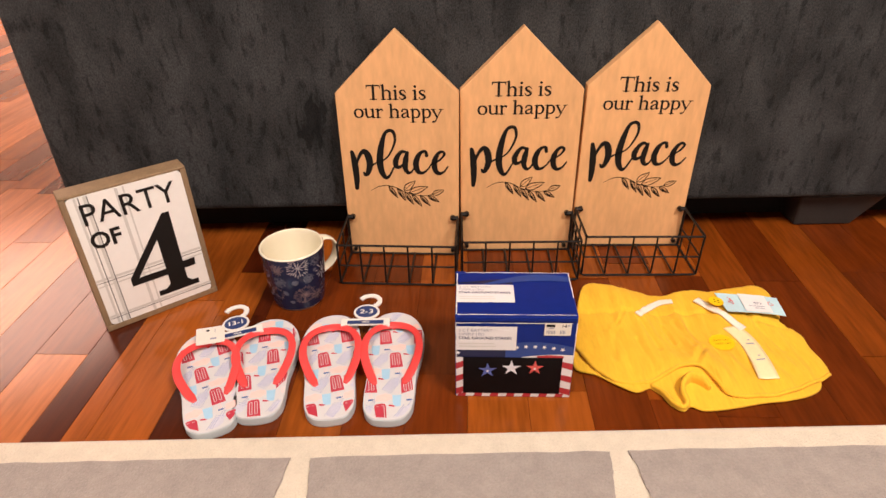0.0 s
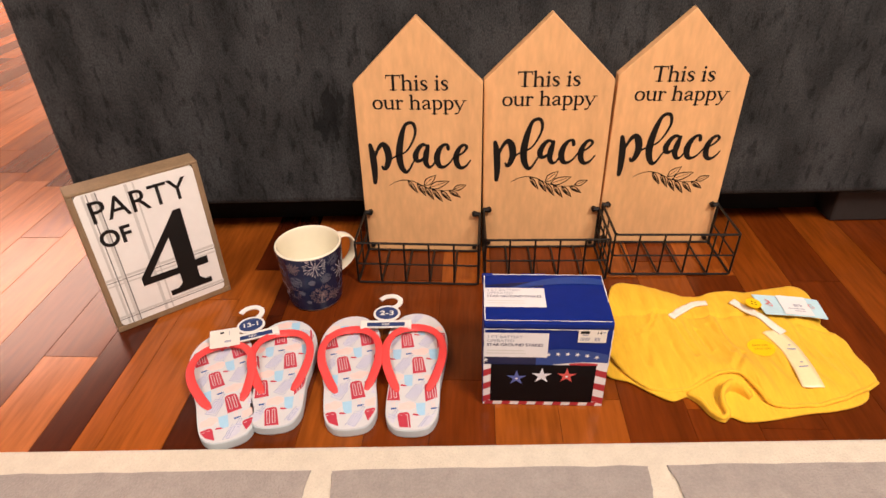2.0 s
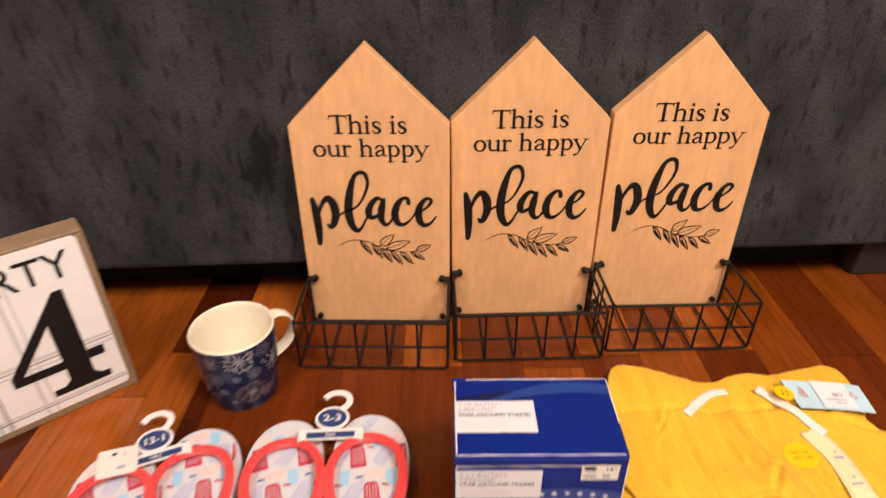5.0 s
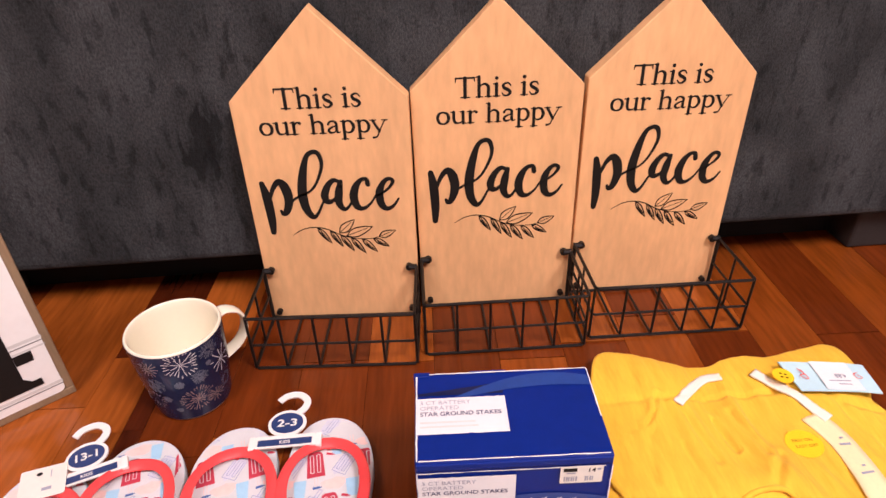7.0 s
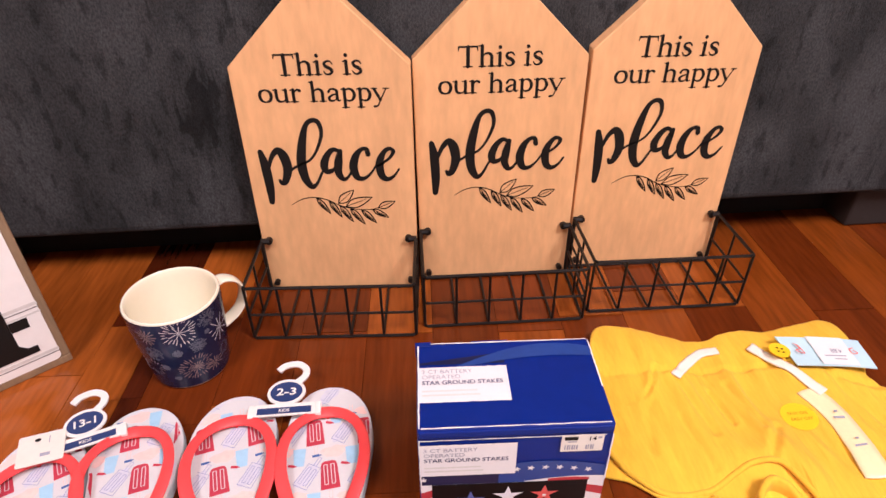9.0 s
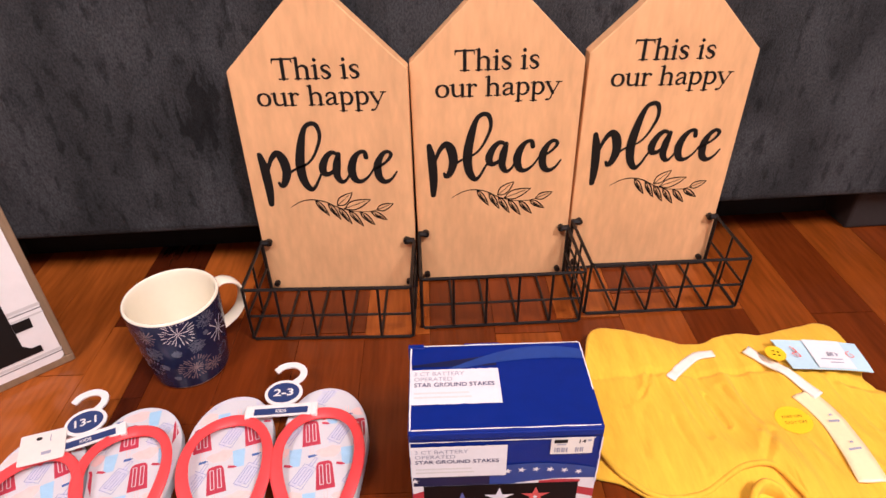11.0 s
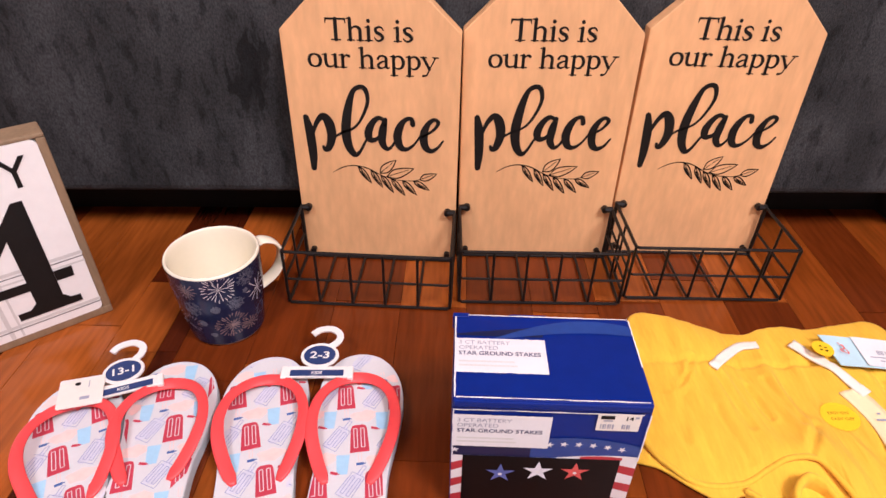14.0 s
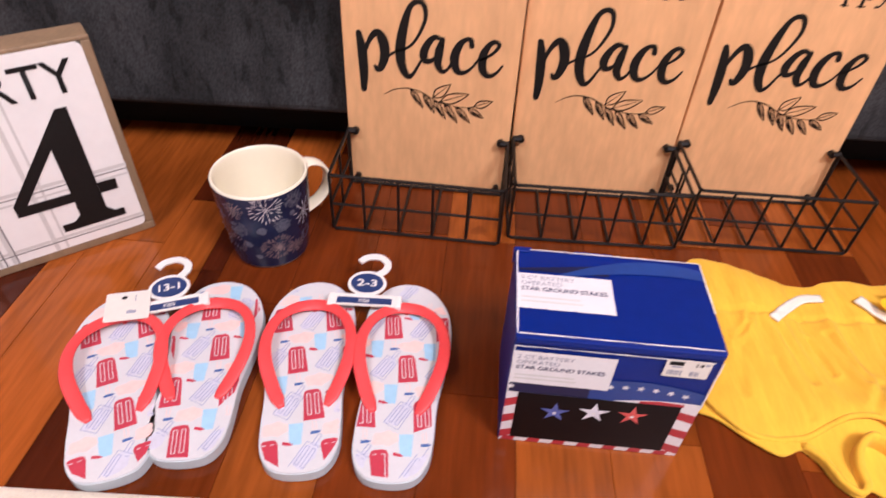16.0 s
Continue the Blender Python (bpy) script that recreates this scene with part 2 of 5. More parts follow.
def glide(points, steps=8, closed=False):
    """Points along a smooth curve through the given ones (any number of coordinates)."""
    p = [np.array(q, float) for q in points]
    n, out = len(p), []
    for i in range(n if closed else n - 1):
        if closed:
            a, b, c, d = p[i - 1], p[i], p[(i + 1) % n], p[(i + 2) % n]
        else:
            b, c = p[i], p[i + 1]
            a = p[i - 1] if i else 2 * b - c
            d = p[i + 2] if i + 2 < n else 2 * c - b
        for k in range(steps):
            t = k / steps
            out.append(0.5 * (2 * b + (c - a) * t + (2 * a - 5 * b + 4 * c - d) * t * t + (3 * b - a - 3 * c + d) * t ** 3))
    if not closed:
        out.append(p[-1])
    return out


def pen(bm, points, m, steps=8, caps=True):
    """A pen stroke in the plane of m: (x, y, width) along its middle line."""
    line = glide(points, steps) if len(points) > 2 else [np.array(q, float) for q in points]
    left, right = [], []
    for i, q in enumerate(line):
        d = line[min(i + 1, len(line) - 1)][:2] - line[max(i - 1, 0)][:2]
        d = d / (np.linalg.norm(d) + 1e-9)
        s = np.array((-d[1], d[0])) * q[2] / 2
        left.append(bm.verts.new(m @ Vector((*(q[:2] + s), 0))))
        right.append(bm.verts.new(m @ Vector((*(q[:2] - s), 0))))
    for i in range(len(line) - 1):
        bm.faces.new((right[i], right[i + 1], left[i + 1], left[i]))
    if caps:
        for q, side in ((line[0], 0), (line[-1], 1)):
            ring = [bm.verts.new(m @ Vector((q[0] + q[2] / 2 * math.cos(a), q[1] + q[2] / 2 * math.sin(a), 0.00002 * (side + 1)))) for a in np.linspace(0, 2 * math.pi, 10, endpoint=False)]
            bm.faces.new(ring)


def poly(bm, outline, m):
    bm.faces.new([bm.verts.new(m @ Vector((x, y, 0))) for x, y in outline])


def disc(bm, x, y, rx, ry, m, n=28):
    poly(bm, [(x + rx * math.cos(a), y + ry * math.sin(a)) for a in np.linspace(0, 2 * math.pi, n, endpoint=False)], m)


def star(bm, x, y, r, m, inner=0.40, turn=0.0):
    poly(bm, [(x + (r if i % 2 == 0 else r * inner) * math.sin(turn + i * math.pi / 5), y + (r if i % 2 == 0 else r * inner) * math.cos(turn + i * math.pi / 5)) for i in range(10)], m)


def words(name, text, mat, parent, m, width, height, label="", bold=0.0):
    """Lettering in the built-in font, fitted to a width and height from its lower left corner, in the plane of m."""
    data = bpy.data.curves.new(name, "FONT")
    data.body, data.offset, data.resolution_u = text, bold, 3
    tmp = new("lettering_draft", data)
    bpy.context.view_layer.update()
    me = bpy.data.meshes.new_from_object(tmp.evaluated_get(bpy.context.evaluated_depsgraph_get()))
    bpy.data.objects.remove(tmp)
    bm = bmesh.new()
    bm.from_mesh(me)
    bpy.data.meshes.remove(me)
    xs, ys = [v.co.x for v in bm.verts], [v.co.y for v in bm.verts]
    x0, y0, sx, sy = min(xs), min(ys), width / (max(xs) - min(xs)), height / (max(ys) - min(ys))
    for v in bm.verts:
        v.co = m @ Vector(((v.co.x - x0) * sx, (v.co.y - y0) * sy, 0))
    return part(name, bm, mat, parent, label)


def tube(bm, points, r, sides=8, closed=False):
    """A round bar along a line of points."""
    p = [Vector(q) for q in points]
    rings = []
    for i, q in enumerate(p):
        if closed:
            d = p[(i + 1) % len(p)] - p[i - 1]
        else:
            d = p[min(i + 1, len(p) - 1)] - p[max(i - 1, 0)]
        d.normalize()
        side = d.cross(Vector((0.31, 0.17, 0.93)) if abs(d.z) < 0.9 else Vector((1, 0.2, 0))).normalized()
        up = side.cross(d)
        rings.append([bm.verts.new(q + r * (float(math.cos(a)) * side + float(math.sin(a)) * up)) for a in np.linspace(0, 2 * math.pi, sides, endpoint=False)])
    for i in range(len(p) if closed else len(p) - 1):
        a, b = rings[i], rings[(i + 1) % len(p)]
        for k in range(sides):
            bm.faces.new((a[k], a[(k + 1) % sides], b[(k + 1) % sides], b[k]))
    if not closed:
        bm.faces.new(rings[0][::-1])
        bm.faces.new(rings[-1])


def wall(name, x0, x1, y0, y1, z0, z1, mat):
    bm = bmesh.new()
    box(bm, x0, x1, y0, y1, z0, z1)
    return tagged(part(name, bm, mat), "", "", "", "structure")


# ---- the room ----
floor = wall("floor", -4.5, 4.5, -3.5, 6.0, -0.06, -0.004, JOINT)
tagged(floor, "glossy mixed cherry and honey hardwood plank floor", "floor")
tagged(wall("wall_north", -4.6, 4.6, 6.0, 6.1, -0.06, 2.6, WALL), "plain painted wall behind the sofa", "wall")
tagged(wall("wall_south", -4.6, 4.6, -3.6, -3.5, -0.06, 2.6, WALL), "plain painted wall behind the rug", "wall")
tagged(wall("wall_west", -4.6, -4.5, -3.5, 6.0, -0.06, 2.6, WALL), "plain painted side wall", "wall")
tagged(wall("wall_east", 4.5, 4.6, -3.5, 6.0, -0.06, 2.6, WALL), "plain painted side wall", "wall")
tagged(wall("ceiling", -4.5, 4.5, -3.5, 6.0, 2.5, 2.6, CEILING), "plain white ceiling", "ceiling")

# ---- rug ----
rug = thing("area_rug", pose(0, 0, 0), "cream area rug with grey stone-shaped fields, on the wooden floor", "rug")
bm = bmesh.new()
box(bm, -1.3, 1.3, -1.6, 0.479, -0.002, 0.008, 0.004, 2)
part("cream_border", bm, CREAM, rug)
for row in range(7):
    for col in range(-4, 5):
        x0 = -0.134 + 0.358 * col + (0.18 if row % 2 else 0)
        y1 = 0.446 - 0.285 * row
        if x0 < -1.28 or x0 + 0.342 > 1.28:
            continue
        ring = [(x0 + 0.004, y1), (x0 + 0.34, y1), (x0 + 0.330, y1 - 0.07), (x0 + 0.305, y1 - 0.16), (x0 + 0.24, y1 - 0.25), (x0 + 0.10, y1 - 0.25), (x0 + 0.035, y1 - 0.16), (x0 + 0.012, y1 - 0.07)]
        fuzzy = []
        for i, (a, b) in enumerate(zip(ring, ring[1:] + ring[:1])):
            for k in range(12):
                f = k / 12
                q = Vector((a[0] + (b[0] - a[0]) * f, a[1] + (b[1] - a[1]) * f, 0))
                fuzzy.append((q.x + 0.003 * noise.noise(q * 90), q.y + 0.003 * noise.noise(q * 90 + Vector((5, 3, 1)))))
        part("grey_field", slab(fuzzy[::-1], 0.006, 0.0105, bevel=0.0015), GREY_PILE, rug)

# ---- sofa ----
sofa = thing("sofa", pose(0, 0.925, 0), "low charcoal grey velvet sofa, its plain front close above the floor", "sofa")
bm = bmesh.new()
box(bm, -0.619, 1.75, 0.0, 0.90, 0.070, 0.46, 0.012, 3)
for v in bm.verts:
    v.co.y += 0.0025 * noise.noise(v.co * 6)
part("upholstery", bm, VELVET, sofa, smooth=False)
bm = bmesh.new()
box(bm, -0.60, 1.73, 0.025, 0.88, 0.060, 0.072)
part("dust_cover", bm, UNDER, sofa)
# added block, set back and black, in place of deep shade in the gap
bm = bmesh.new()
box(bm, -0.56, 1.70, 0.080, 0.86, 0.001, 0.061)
part("inner_base", bm, UNDER, sofa, "added black block standing in for the shade under the sofa")
for x0, x1, t0, t1 in ((-0.585, -0.49, -0.605, -0.49), (0.666, 0.769, 0.659, 0.812), (1.60, 1.70, 1.60, 1.72)):
    for y0 in (0.03, 0.76):
        bm = bmesh.new()
        low = [bm.verts.new((x, y, 0.0)) for x, y in ((x0, y0), (x1, y0), (x1, y0 + 0.09), (x0, y0 + 0.09))]
        top = [bm.verts.new((x, y, 0.064)) for x, y in ((t0, y0 - 0.01), (t1, y0 - 0.01), (t1, y0 + 0.11), (t0, y0 + 0.11))]
        bm.faces.new(low[::-1])
        bm.faces.new(top)
        for i in range(4):
            bm.faces.new((low[i], low[(i + 1) % 4], top[(i + 1) % 4], top[i]))
        bmesh.ops.bevel(bm, geom=list(bm.edges), offset=0.004, segments=2, affect="EDGES", profile=0.5)
        part("foot", bm, FOOT, sofa)

# ---- lettering for the signs: strokes in units of the small letters' height ----
GLYPHS = {}


def glyph(letter, advance, *strokes):
    GLYPHS[letter] = (advance, strokes)


def foot(x0, x1, y=0.03):
    return ((x0, y, 0.07), (x1, y, 0.07))


glyph("T", 1.22, ((0.05, 1.45, 0.10), (1.15, 1.45, 0.10)), ((0.06, 1.47, 0.09), (0.02, 1.18, 0.05)), ((1.14, 1.47, 0.09), (1.18, 1.18, 0.05)), ((0.6, 1.45, 0.2), (0.6, 0.04, 0.2)), foot(0.34, 0.86))
glyph("h", 1.06, ((0.22, 1.5, 0.18), (0.22, 0.04, 0.18)), ((0.04, 1.49, 0.07), (0.2, 1.51, 0.09)), ((0.22, 0.72, 0.07), (0.42, 0.93, 0.10), (0.62, 0.95, 0.14), (0.78, 0.76, 0.18), (0.79, 0.4, 0.18), (0.79, 0.04, 0.18)), foot(0.04, 0.42), foot(0.6, 0.98))
glyph("i", 0.47, ((0.22, 0.95, 0.18), (0.22, 0.04, 0.18)), ((0.03, 0.92, 0.07), (0.2, 0.96, 0.09)), ((0.22, 1.37, 0.2), (0.23, 1.35, 0.2)), foot(0.03, 0.42))
glyph("s", 0.70, ((0.60, 0.76, 0.07), (0.5, 0.93, 0.09), (0.32, 0.96, 0.11), (0.15, 0.82, 0.15), (0.22, 0.61, 0.18), (0.46, 0.44, 0.19), (0.57, 0.24, 0.17), (0.42, 0.05, 0.12), (0.22, 0.05, 0.09), (0.09, 0.24, 0.07)))
glyph("o", 0.93, ((0.45, 0.97, 0.09), (0.2, 0.84, 0.16), (0.1, 0.5, 0.19), (0.2, 0.15, 0.16), (0.45, 0.03, 0.09), (0.7, 0.15, 0.16), (0.8, 0.5, 0.19), (0.7, 0.84, 0.16), (0.45, 0.97, 0.09)))
glyph("u", 1.02, ((0.2, 0.95, 0.18), (0.2, 0.4, 0.18), (0.28, 0.12, 0.16), (0.45, 0.05, 0.11), (0.64, 0.11, 0.08), (0.76, 0.27, 0.07)), ((0.79, 0.95, 0.18), (0.79, 0.04, 0.18)), foot(0.0, 0.25, 0.94), foot(0.6, 0.82, 0.94), foot(0.79, 0.97))
glyph("r", 0.70, ((0.22, 0.95, 0.18), (0.22, 0.04, 0.18)), ((0.03, 0.92, 0.07), (0.2, 0.96, 0.09)), ((0.22, 0.58, 0.07), (0.34, 0.84, 0.09), (0.49, 0.95, 0.11), (0.62, 0.87, 0.17)), foot(0.03, 0.44))
glyph("a", 0.86, ((0.12, 0.74, 0.15), (0.22, 0.92, 0.11), (0.42, 0.96, 0.11), (0.6, 0.83, 0.16), (0.62, 0.5, 0.17), (0.62, 0.2, 0.17), (0.7, 0.05, 0.11), (0.84, 0.11, 0.05)), ((0.62, 0.58, 0.07), (0.35, 0.5, 0.11), (0.13, 0.29, 0.16), (0.2, 0.07, 0.14), (0.42, 0.07, 0.09), (0.62, 0.25, 0.07)))
glyph("p", 0.96, ((0.22, 0.95, 0.18), (0.22, -0.48, 0.18)), ((0.03, 0.92, 0.07), (0.2, 0.96, 0.09)), ((0.22, 0.74, 0.07), (0.42, 0.95, 0.10), (0.68, 0.88, 0.15), (0.82, 0.5, 0.19), (0.7, 0.13, 0.15), (0.45, 0.03, 0.10), (0.22, 0.2, 0.07)), foot(0.03, 0.44, -0.48))
glyph("y", 0.98, ((0.1, 0.94, 0.15), (0.49, 0.06, 0.17)), ((0.86, 0.94, 0.07), (0.49, 0.06, 0.08), (0.32, -0.38, 0.09), (0.1, -0.45, 0.14)), foot(-0.05, 0.3, 0.94), foot(0.68, 1.02, 0.94))


def letters(bm, text, x, y, width, unit, m):
    total = sum(GLYPHS[c][0] if c != " " else 0.5 for c in text)
    squeeze = width / (total * unit)
    for i, c in enumerate(text):
        if c == " ":
            x += 0.5 * unit * squeeze
            continue
        advance, strokes = GLYPHS[c]
        for s in strokes:
            pen(bm, [(x + q[0] * unit * squeeze, y + q[1] * unit, q[2] * unit * 1.32) for q in s], m @ Matrix.Translation((0, 0, 0.00003 * (i % 2))), 6)
        x += advance * unit * squeeze


# brush script, letter by letter, in hundredths of its width
SCRIPT = []


def brush(*points):
    SCRIPT.append(points)


brush((2.4, 40, 4), (4.2, 29, 6.6), (4.9, 12.5, 6.2), (4.4, 1.0, 4.2))
brush((5.5, 26, 2.2), (10, 36.5, 3.4), (14.8, 41, 5), (18.5, 36.5, 7), (19.9, 27, 6.6), (17.2, 18, 5), (14.4, 15.8, 3.4), (13, 18.2, 2.2))
brush((19.3, 24, 2), (27, 29, 1.8), (36, 33, 1.8), (42, 40, 2), (47, 52, 2.6), (46, 60.5, 3.4), (42, 62.5, 3.4), (37, 59, 3.6), (33, 47, 5.8), (30.5, 32, 7), (31.5, 20, 6.2), (35.5, 13, 4.4), (39.5, 15, 2.4), (44, 23, 1.8), (46.5, 27, 1.4))
brush((58.5, 39.5, 2.6), (54, 41, 3.4), (49.5, 37, 4.6), (46.5, 30, 5.8), (47.5, 25, 4.8), (51.5, 25, 3.2), (55.5, 29, 2.2), (58.5, 36, 2.6))
brush((59, 40, 3.2), (57, 32, 5.8), (56.2, 23.5, 5.4), (59, 18.5, 3.8), (62.5, 19.5, 2.2), (66, 25, 1.8), (68, 30, 1.4))
brush((78.5, 37, 3.6), (77.5, 41, 3.2), (73.5, 40.5, 3.2), (69.5, 35.5, 5.2), (67.3, 27.5, 6.2), (69.3, 20, 5), (74, 18.5, 3), (79.5, 22.5, 1.8), (83.5, 28.5, 1.4))
brush((83.5, 27.5, 1.8), (89, 30.5, 1.8), (94, 34.5, 2.2), (96.5, 39, 2.9), (93.5, 41, 2.9), (89.5, 38, 3.8), (86.3, 30.5, 5.8), (87, 21.5, 5.4), (91, 17.8, 3.8), (96, 20, 2.2), (100, 25.5, 1.4))


def leaf(bm, x, y, length, angle, fat, m, shaded=True):
    """An outlined leaf with a few veins, from its stalk end."""
    ca, sa = math.cos(angle), math.sin(angle)

    def at(u, v, w):
        return (x + u * ca - v * sa, y + u * sa + v * ca, w)
    for side in (1, -1):
        pen(bm, [at(0, 0, 0.0010), at(length * 0.3, side * fat, 0.0014), at(length * 0.65, side * fat * 0.8, 0.0014), at(length, 0, 0.0009)], m, 6, False)
    pen(bm, [at(0, 0, 0.0009), at(length * 0.8, 0.0004, 0.0006)], m, 2, False)
    if shaded:
        for v, a, b in ((-0.25, 0.25, 0.80), (-0.48, 0.30, 0.66)):
            pen(bm, [at(length * a, fat * v, 0.0006), at(length * (a + b) / 2, fat * v * 1.2, 0.0009), at(length * b, fat * v * 0.8, 0.0006)], m, 4, False)


# ---- the three house-shaped signs ----
LEAN = Matrix(((1, 0, 0, 0), (0, 1, 0.035, 0), (0, 0, 1, 0), (0, 0, 0, 1)))


def house_sign(m):
    sign = thing("house_sign", m, "tan wooden house-shaped sign leaning on the sofa, black lettering", "sign", "house-shaped signs")
    bm = slab([(-0.0935, 0.0), (0.0935, 0.0), (0.0945, 0.279), (0.0, 0.3715), (-0.0945, 0.279)], -0.018, 0.0)
    bmesh.ops.bevel(bm, geom=list(bm.edges), offset=0.0012, segments=2, affect="EDGES", profile=0.5)
    face = LEAN @ Matrix.Rotation(radians(90), 4, "X")
    bmesh.ops.transform(bm, matrix=face, verts=bm.verts)
    part("board", bm, SIGN_WOOD, sign)
    ink = face @ Matrix.Translation((0, 0, 0.0004))
    bm = bmesh.new()
    letters(bm, "This is", -0.046, 0.2702, 0.0915, 0.0146, ink)
    letters(bm, "our happy", -0.0675, 0.2418, 0.1375, 0.0140, ink)
    part("lettering", bm, INK, sign, "black serif words on tan wood")
    bm = bmesh.new()
    for i, s in enumerate(SCRIPT):
        pen(bm, [(-0.080 + q[0] * 0.00157, 0.1213 + q[1] * 0.00160, q[2] * 0.00157) for q in s], ink @ Matrix.Translation((0, 0, 0.00004 * i)), 10)
    part("script_word", bm, INK, sign, "black brush-script word on tan wood")
    bm = bmesh.new()
    pen(bm, [(-0.0505, 0.1185, 0.0006), (-0.038, 0.1255, 0.0010), (-0.0247, 0.1278, 0.0012), (-0.010, 0.1248, 0.0013), (0.006, 0.1165, 0.001), (0.022, 0.1115, 0.0009), (0.040, 0.1105, 0.0008), (0.050, 0.1125, 0.0007)], ink, 6)
    for x, y, length, angle, fat in ((-0.021, 0.1274, 0.026, -56, 0.0027), (-0.0065, 0.1232, 0.026, -60, 0.0028), (0.005, 0.1172, 0.027, -58, 0.0029), (0.017, 0.1128, 0.027, -54, 0.0030), (0.030, 0.1108, 0.025, -48, 0.0030), (0.043, 0.1108, 0.022, -32, 0.0030), (0.050, 0.1125, 0.022, 22, 0.0040), (0.012, 0.1150, 0.034, 20, 0.0055), (0.004, 0.1190, 0.026, 42, 0.0050)):
        leaf(bm, x, y, length, radians(angle), fat, ink, angle < 0)
    part("leaf_branch", bm, INK, sign, "fine black leafy branch drawing")
    for side in (-1, 1):
        bm = bmesh.new()
        tube(bm, [(side * 0.084, 0.0005, 0.0725), (side * 0.084, -0.005, 0.0725)], 0.0042, 12)
        part("mounting_knob", bm, WIRE, sign)
        bm = bmesh.new()
        tube(bm, [(side * 0.084, 0.0005, 0.010), (side * 0.084, -0.005, 0.010)], 0.0036, 12)
        part("mounting_knob", bm, WIRE, sign)
    # wire basket fixed to the board's foot
    w, d, h = 0.0925, 0.096, 0.073
    y0, y1 = -d, -0.004

    def bar(name, pts, r=0.0016):
        bm = bmesh.new()
        tube(bm, pts, r)
        part(name, bm, WIRE, sign)
    for z, name, r in ((h, "top_wire", 0.0019), (0.036, "middle_wire", 0.0015), (0.002, "bottom_wire", 0.0018)):
        bar(name, [(-w, y1, z), (-w, y0 + 0.003, z), (-w + 0.003, y0, z), (w - 0.003, y0, z), (w, y0 + 0.003, z), (w, y1, z)], r)
    bar("bottom_wire", [(-w, y1, 0.0022), (w, y1, 0.0022)], 0.0018)
    for x in (-0.056, -0.0185, 0.0185, 0.056):
        bar("upright_wire", [(x, y0 - 0.001, h), (x, y0 - 0.001, 0.006), (x, y0 + 0.003, 0.0035), (x, y1, 0.0035)], 0.0015)
    for x in (-w, w):
        for y in (y0 + 0.047,):
            bar("side_wire", [(x, y, h), (x, y, 0.002)], 0.0014)
        bar("corner_wire", [(x, y1, h), (x, y1, 0.002)], 0.0023)
        bar("corner_wire", [(x, y0 + 0.0015, h), (x, y0 + 0.0015, 0.002)], 0.0016)
        bar("hook_arm", [(x * 1.01, y1 + 0.001, 0.0725), (x * 0.905, y1 + 0.001, 0.0725)], 0.0038)
    return sign


first = house_sign(pose(-0.0430, 0.887, 0, 0, 0, -4.0))
copy_thing(first, pose(0.1485, 0.892, 0, 0, 0, -1.3))
copy_thing(first, pose(0.3400, 0.898, 0.0012, 0, 0.9, -0.5))

# ---- framed plaque ----
plaque = thing("framed_plaque", pose(-0.467, 0.686, 0, 0, 0, 37.3), "white plaid plaque in a weathered brown frame, leaning back", "plaque")
TIP = Matrix(((1, 0, 0, 0), (0, 1, 0.025, 0), (0, 0, 1, 0), (0, 0, 0, 1)))
FACE = TIP @ Matrix.Rotation(radians(90), 4, "X")
W, H = 0.1630, 0.2160
for name, x0, x1, z0, z1 in (("frame_rail", 0, W, H - 0.0045, H), ("frame_rail", 0, W, 0, 0.0095), ("frame_stile", 0, 0.0075, 0.0095, H - 0.0045), ("frame_stile", W - 0.0083, W, 0.0095, H - 0.0045)):
    bm = bmesh.new()
    box(bm, x0, x1, 0.0, 0.032, z0, z1, 0.0014, 2, TIP)
    part(name, bm, FRAME_WOOD, plaque)


def rounded(x0, x1, y0, y1, r, n=6):
    out = []
    for cx, cy, a0 in ((x1 - r, y0 + r, -90), (x1 - r, y1 - r, 0), (x0 + r, y1 - r, 90), (x0 + r, y0 + r, 180)):
        out += [(cx + r * math.cos(radians(a0 + 90 * k / n)), cy + r * math.sin(radians(a0 + 90 * k / n))) for k in range(n + 1)]
    return out


bm = bmesh.new()
box(bm, 0.007, W - 0.0065, 0.012, 0.028, 0.009, H - 0.004, 0, 1, TIP)
part("backing", bm, FRAME_WOOD, plaque)
bm = slab(rounded(0.0072, W - 0.0081, 0.0094, H - 0.0044, 0.006), -0.008, 0.0004)
bmesh.ops.transform(bm, matrix=FACE, verts=bm.verts)
panel = part("panel", bm, PANEL, plaque, "white painted panel with rounded corners")


def on_face(lift):
    return FACE @ Matrix.Translation((0, 0, 0.0004 + lift)) @ Matrix.Diagonal((1.008, 1.055, 1, 1))


for x, w in ((0.0160, 0.0030), (0.0275, 0.0050), (0.0660, 0.0040), (0.0760, 0.0022)):
    bm = bmesh.new()
    poly(bm, [(x, 0.0096), (x + w, 0.0096), (x + w, 0.1995), (x, 0.1995)], on_face(0.0002))
    part("pale_plaid_band", bm, PLAID_PALE, panel)
for y, w in ((0.0785, 0.0035), (0.0695, 0.0020), (0.0205, 0.0030)):
    bm = bmesh.new()
    poly(bm, [(0.0076, y), (W - 0.0085, y), (W - 0.0085, y + w), (0.0076, y + w)], on_face(0.00025))
    part("pale_plaid_band", bm, PLAID_PALE, panel)
for x in (0.0215, 0.0318):
    bm = bmesh.new()
    poly(bm, [(x, 0.0096), (x + 0.0012, 0.0096), (x + 0.0012, 0.1995), (x, 0.1995)], on_face(0.0003))
    part("plaid_line", bm, PLAID, panel)
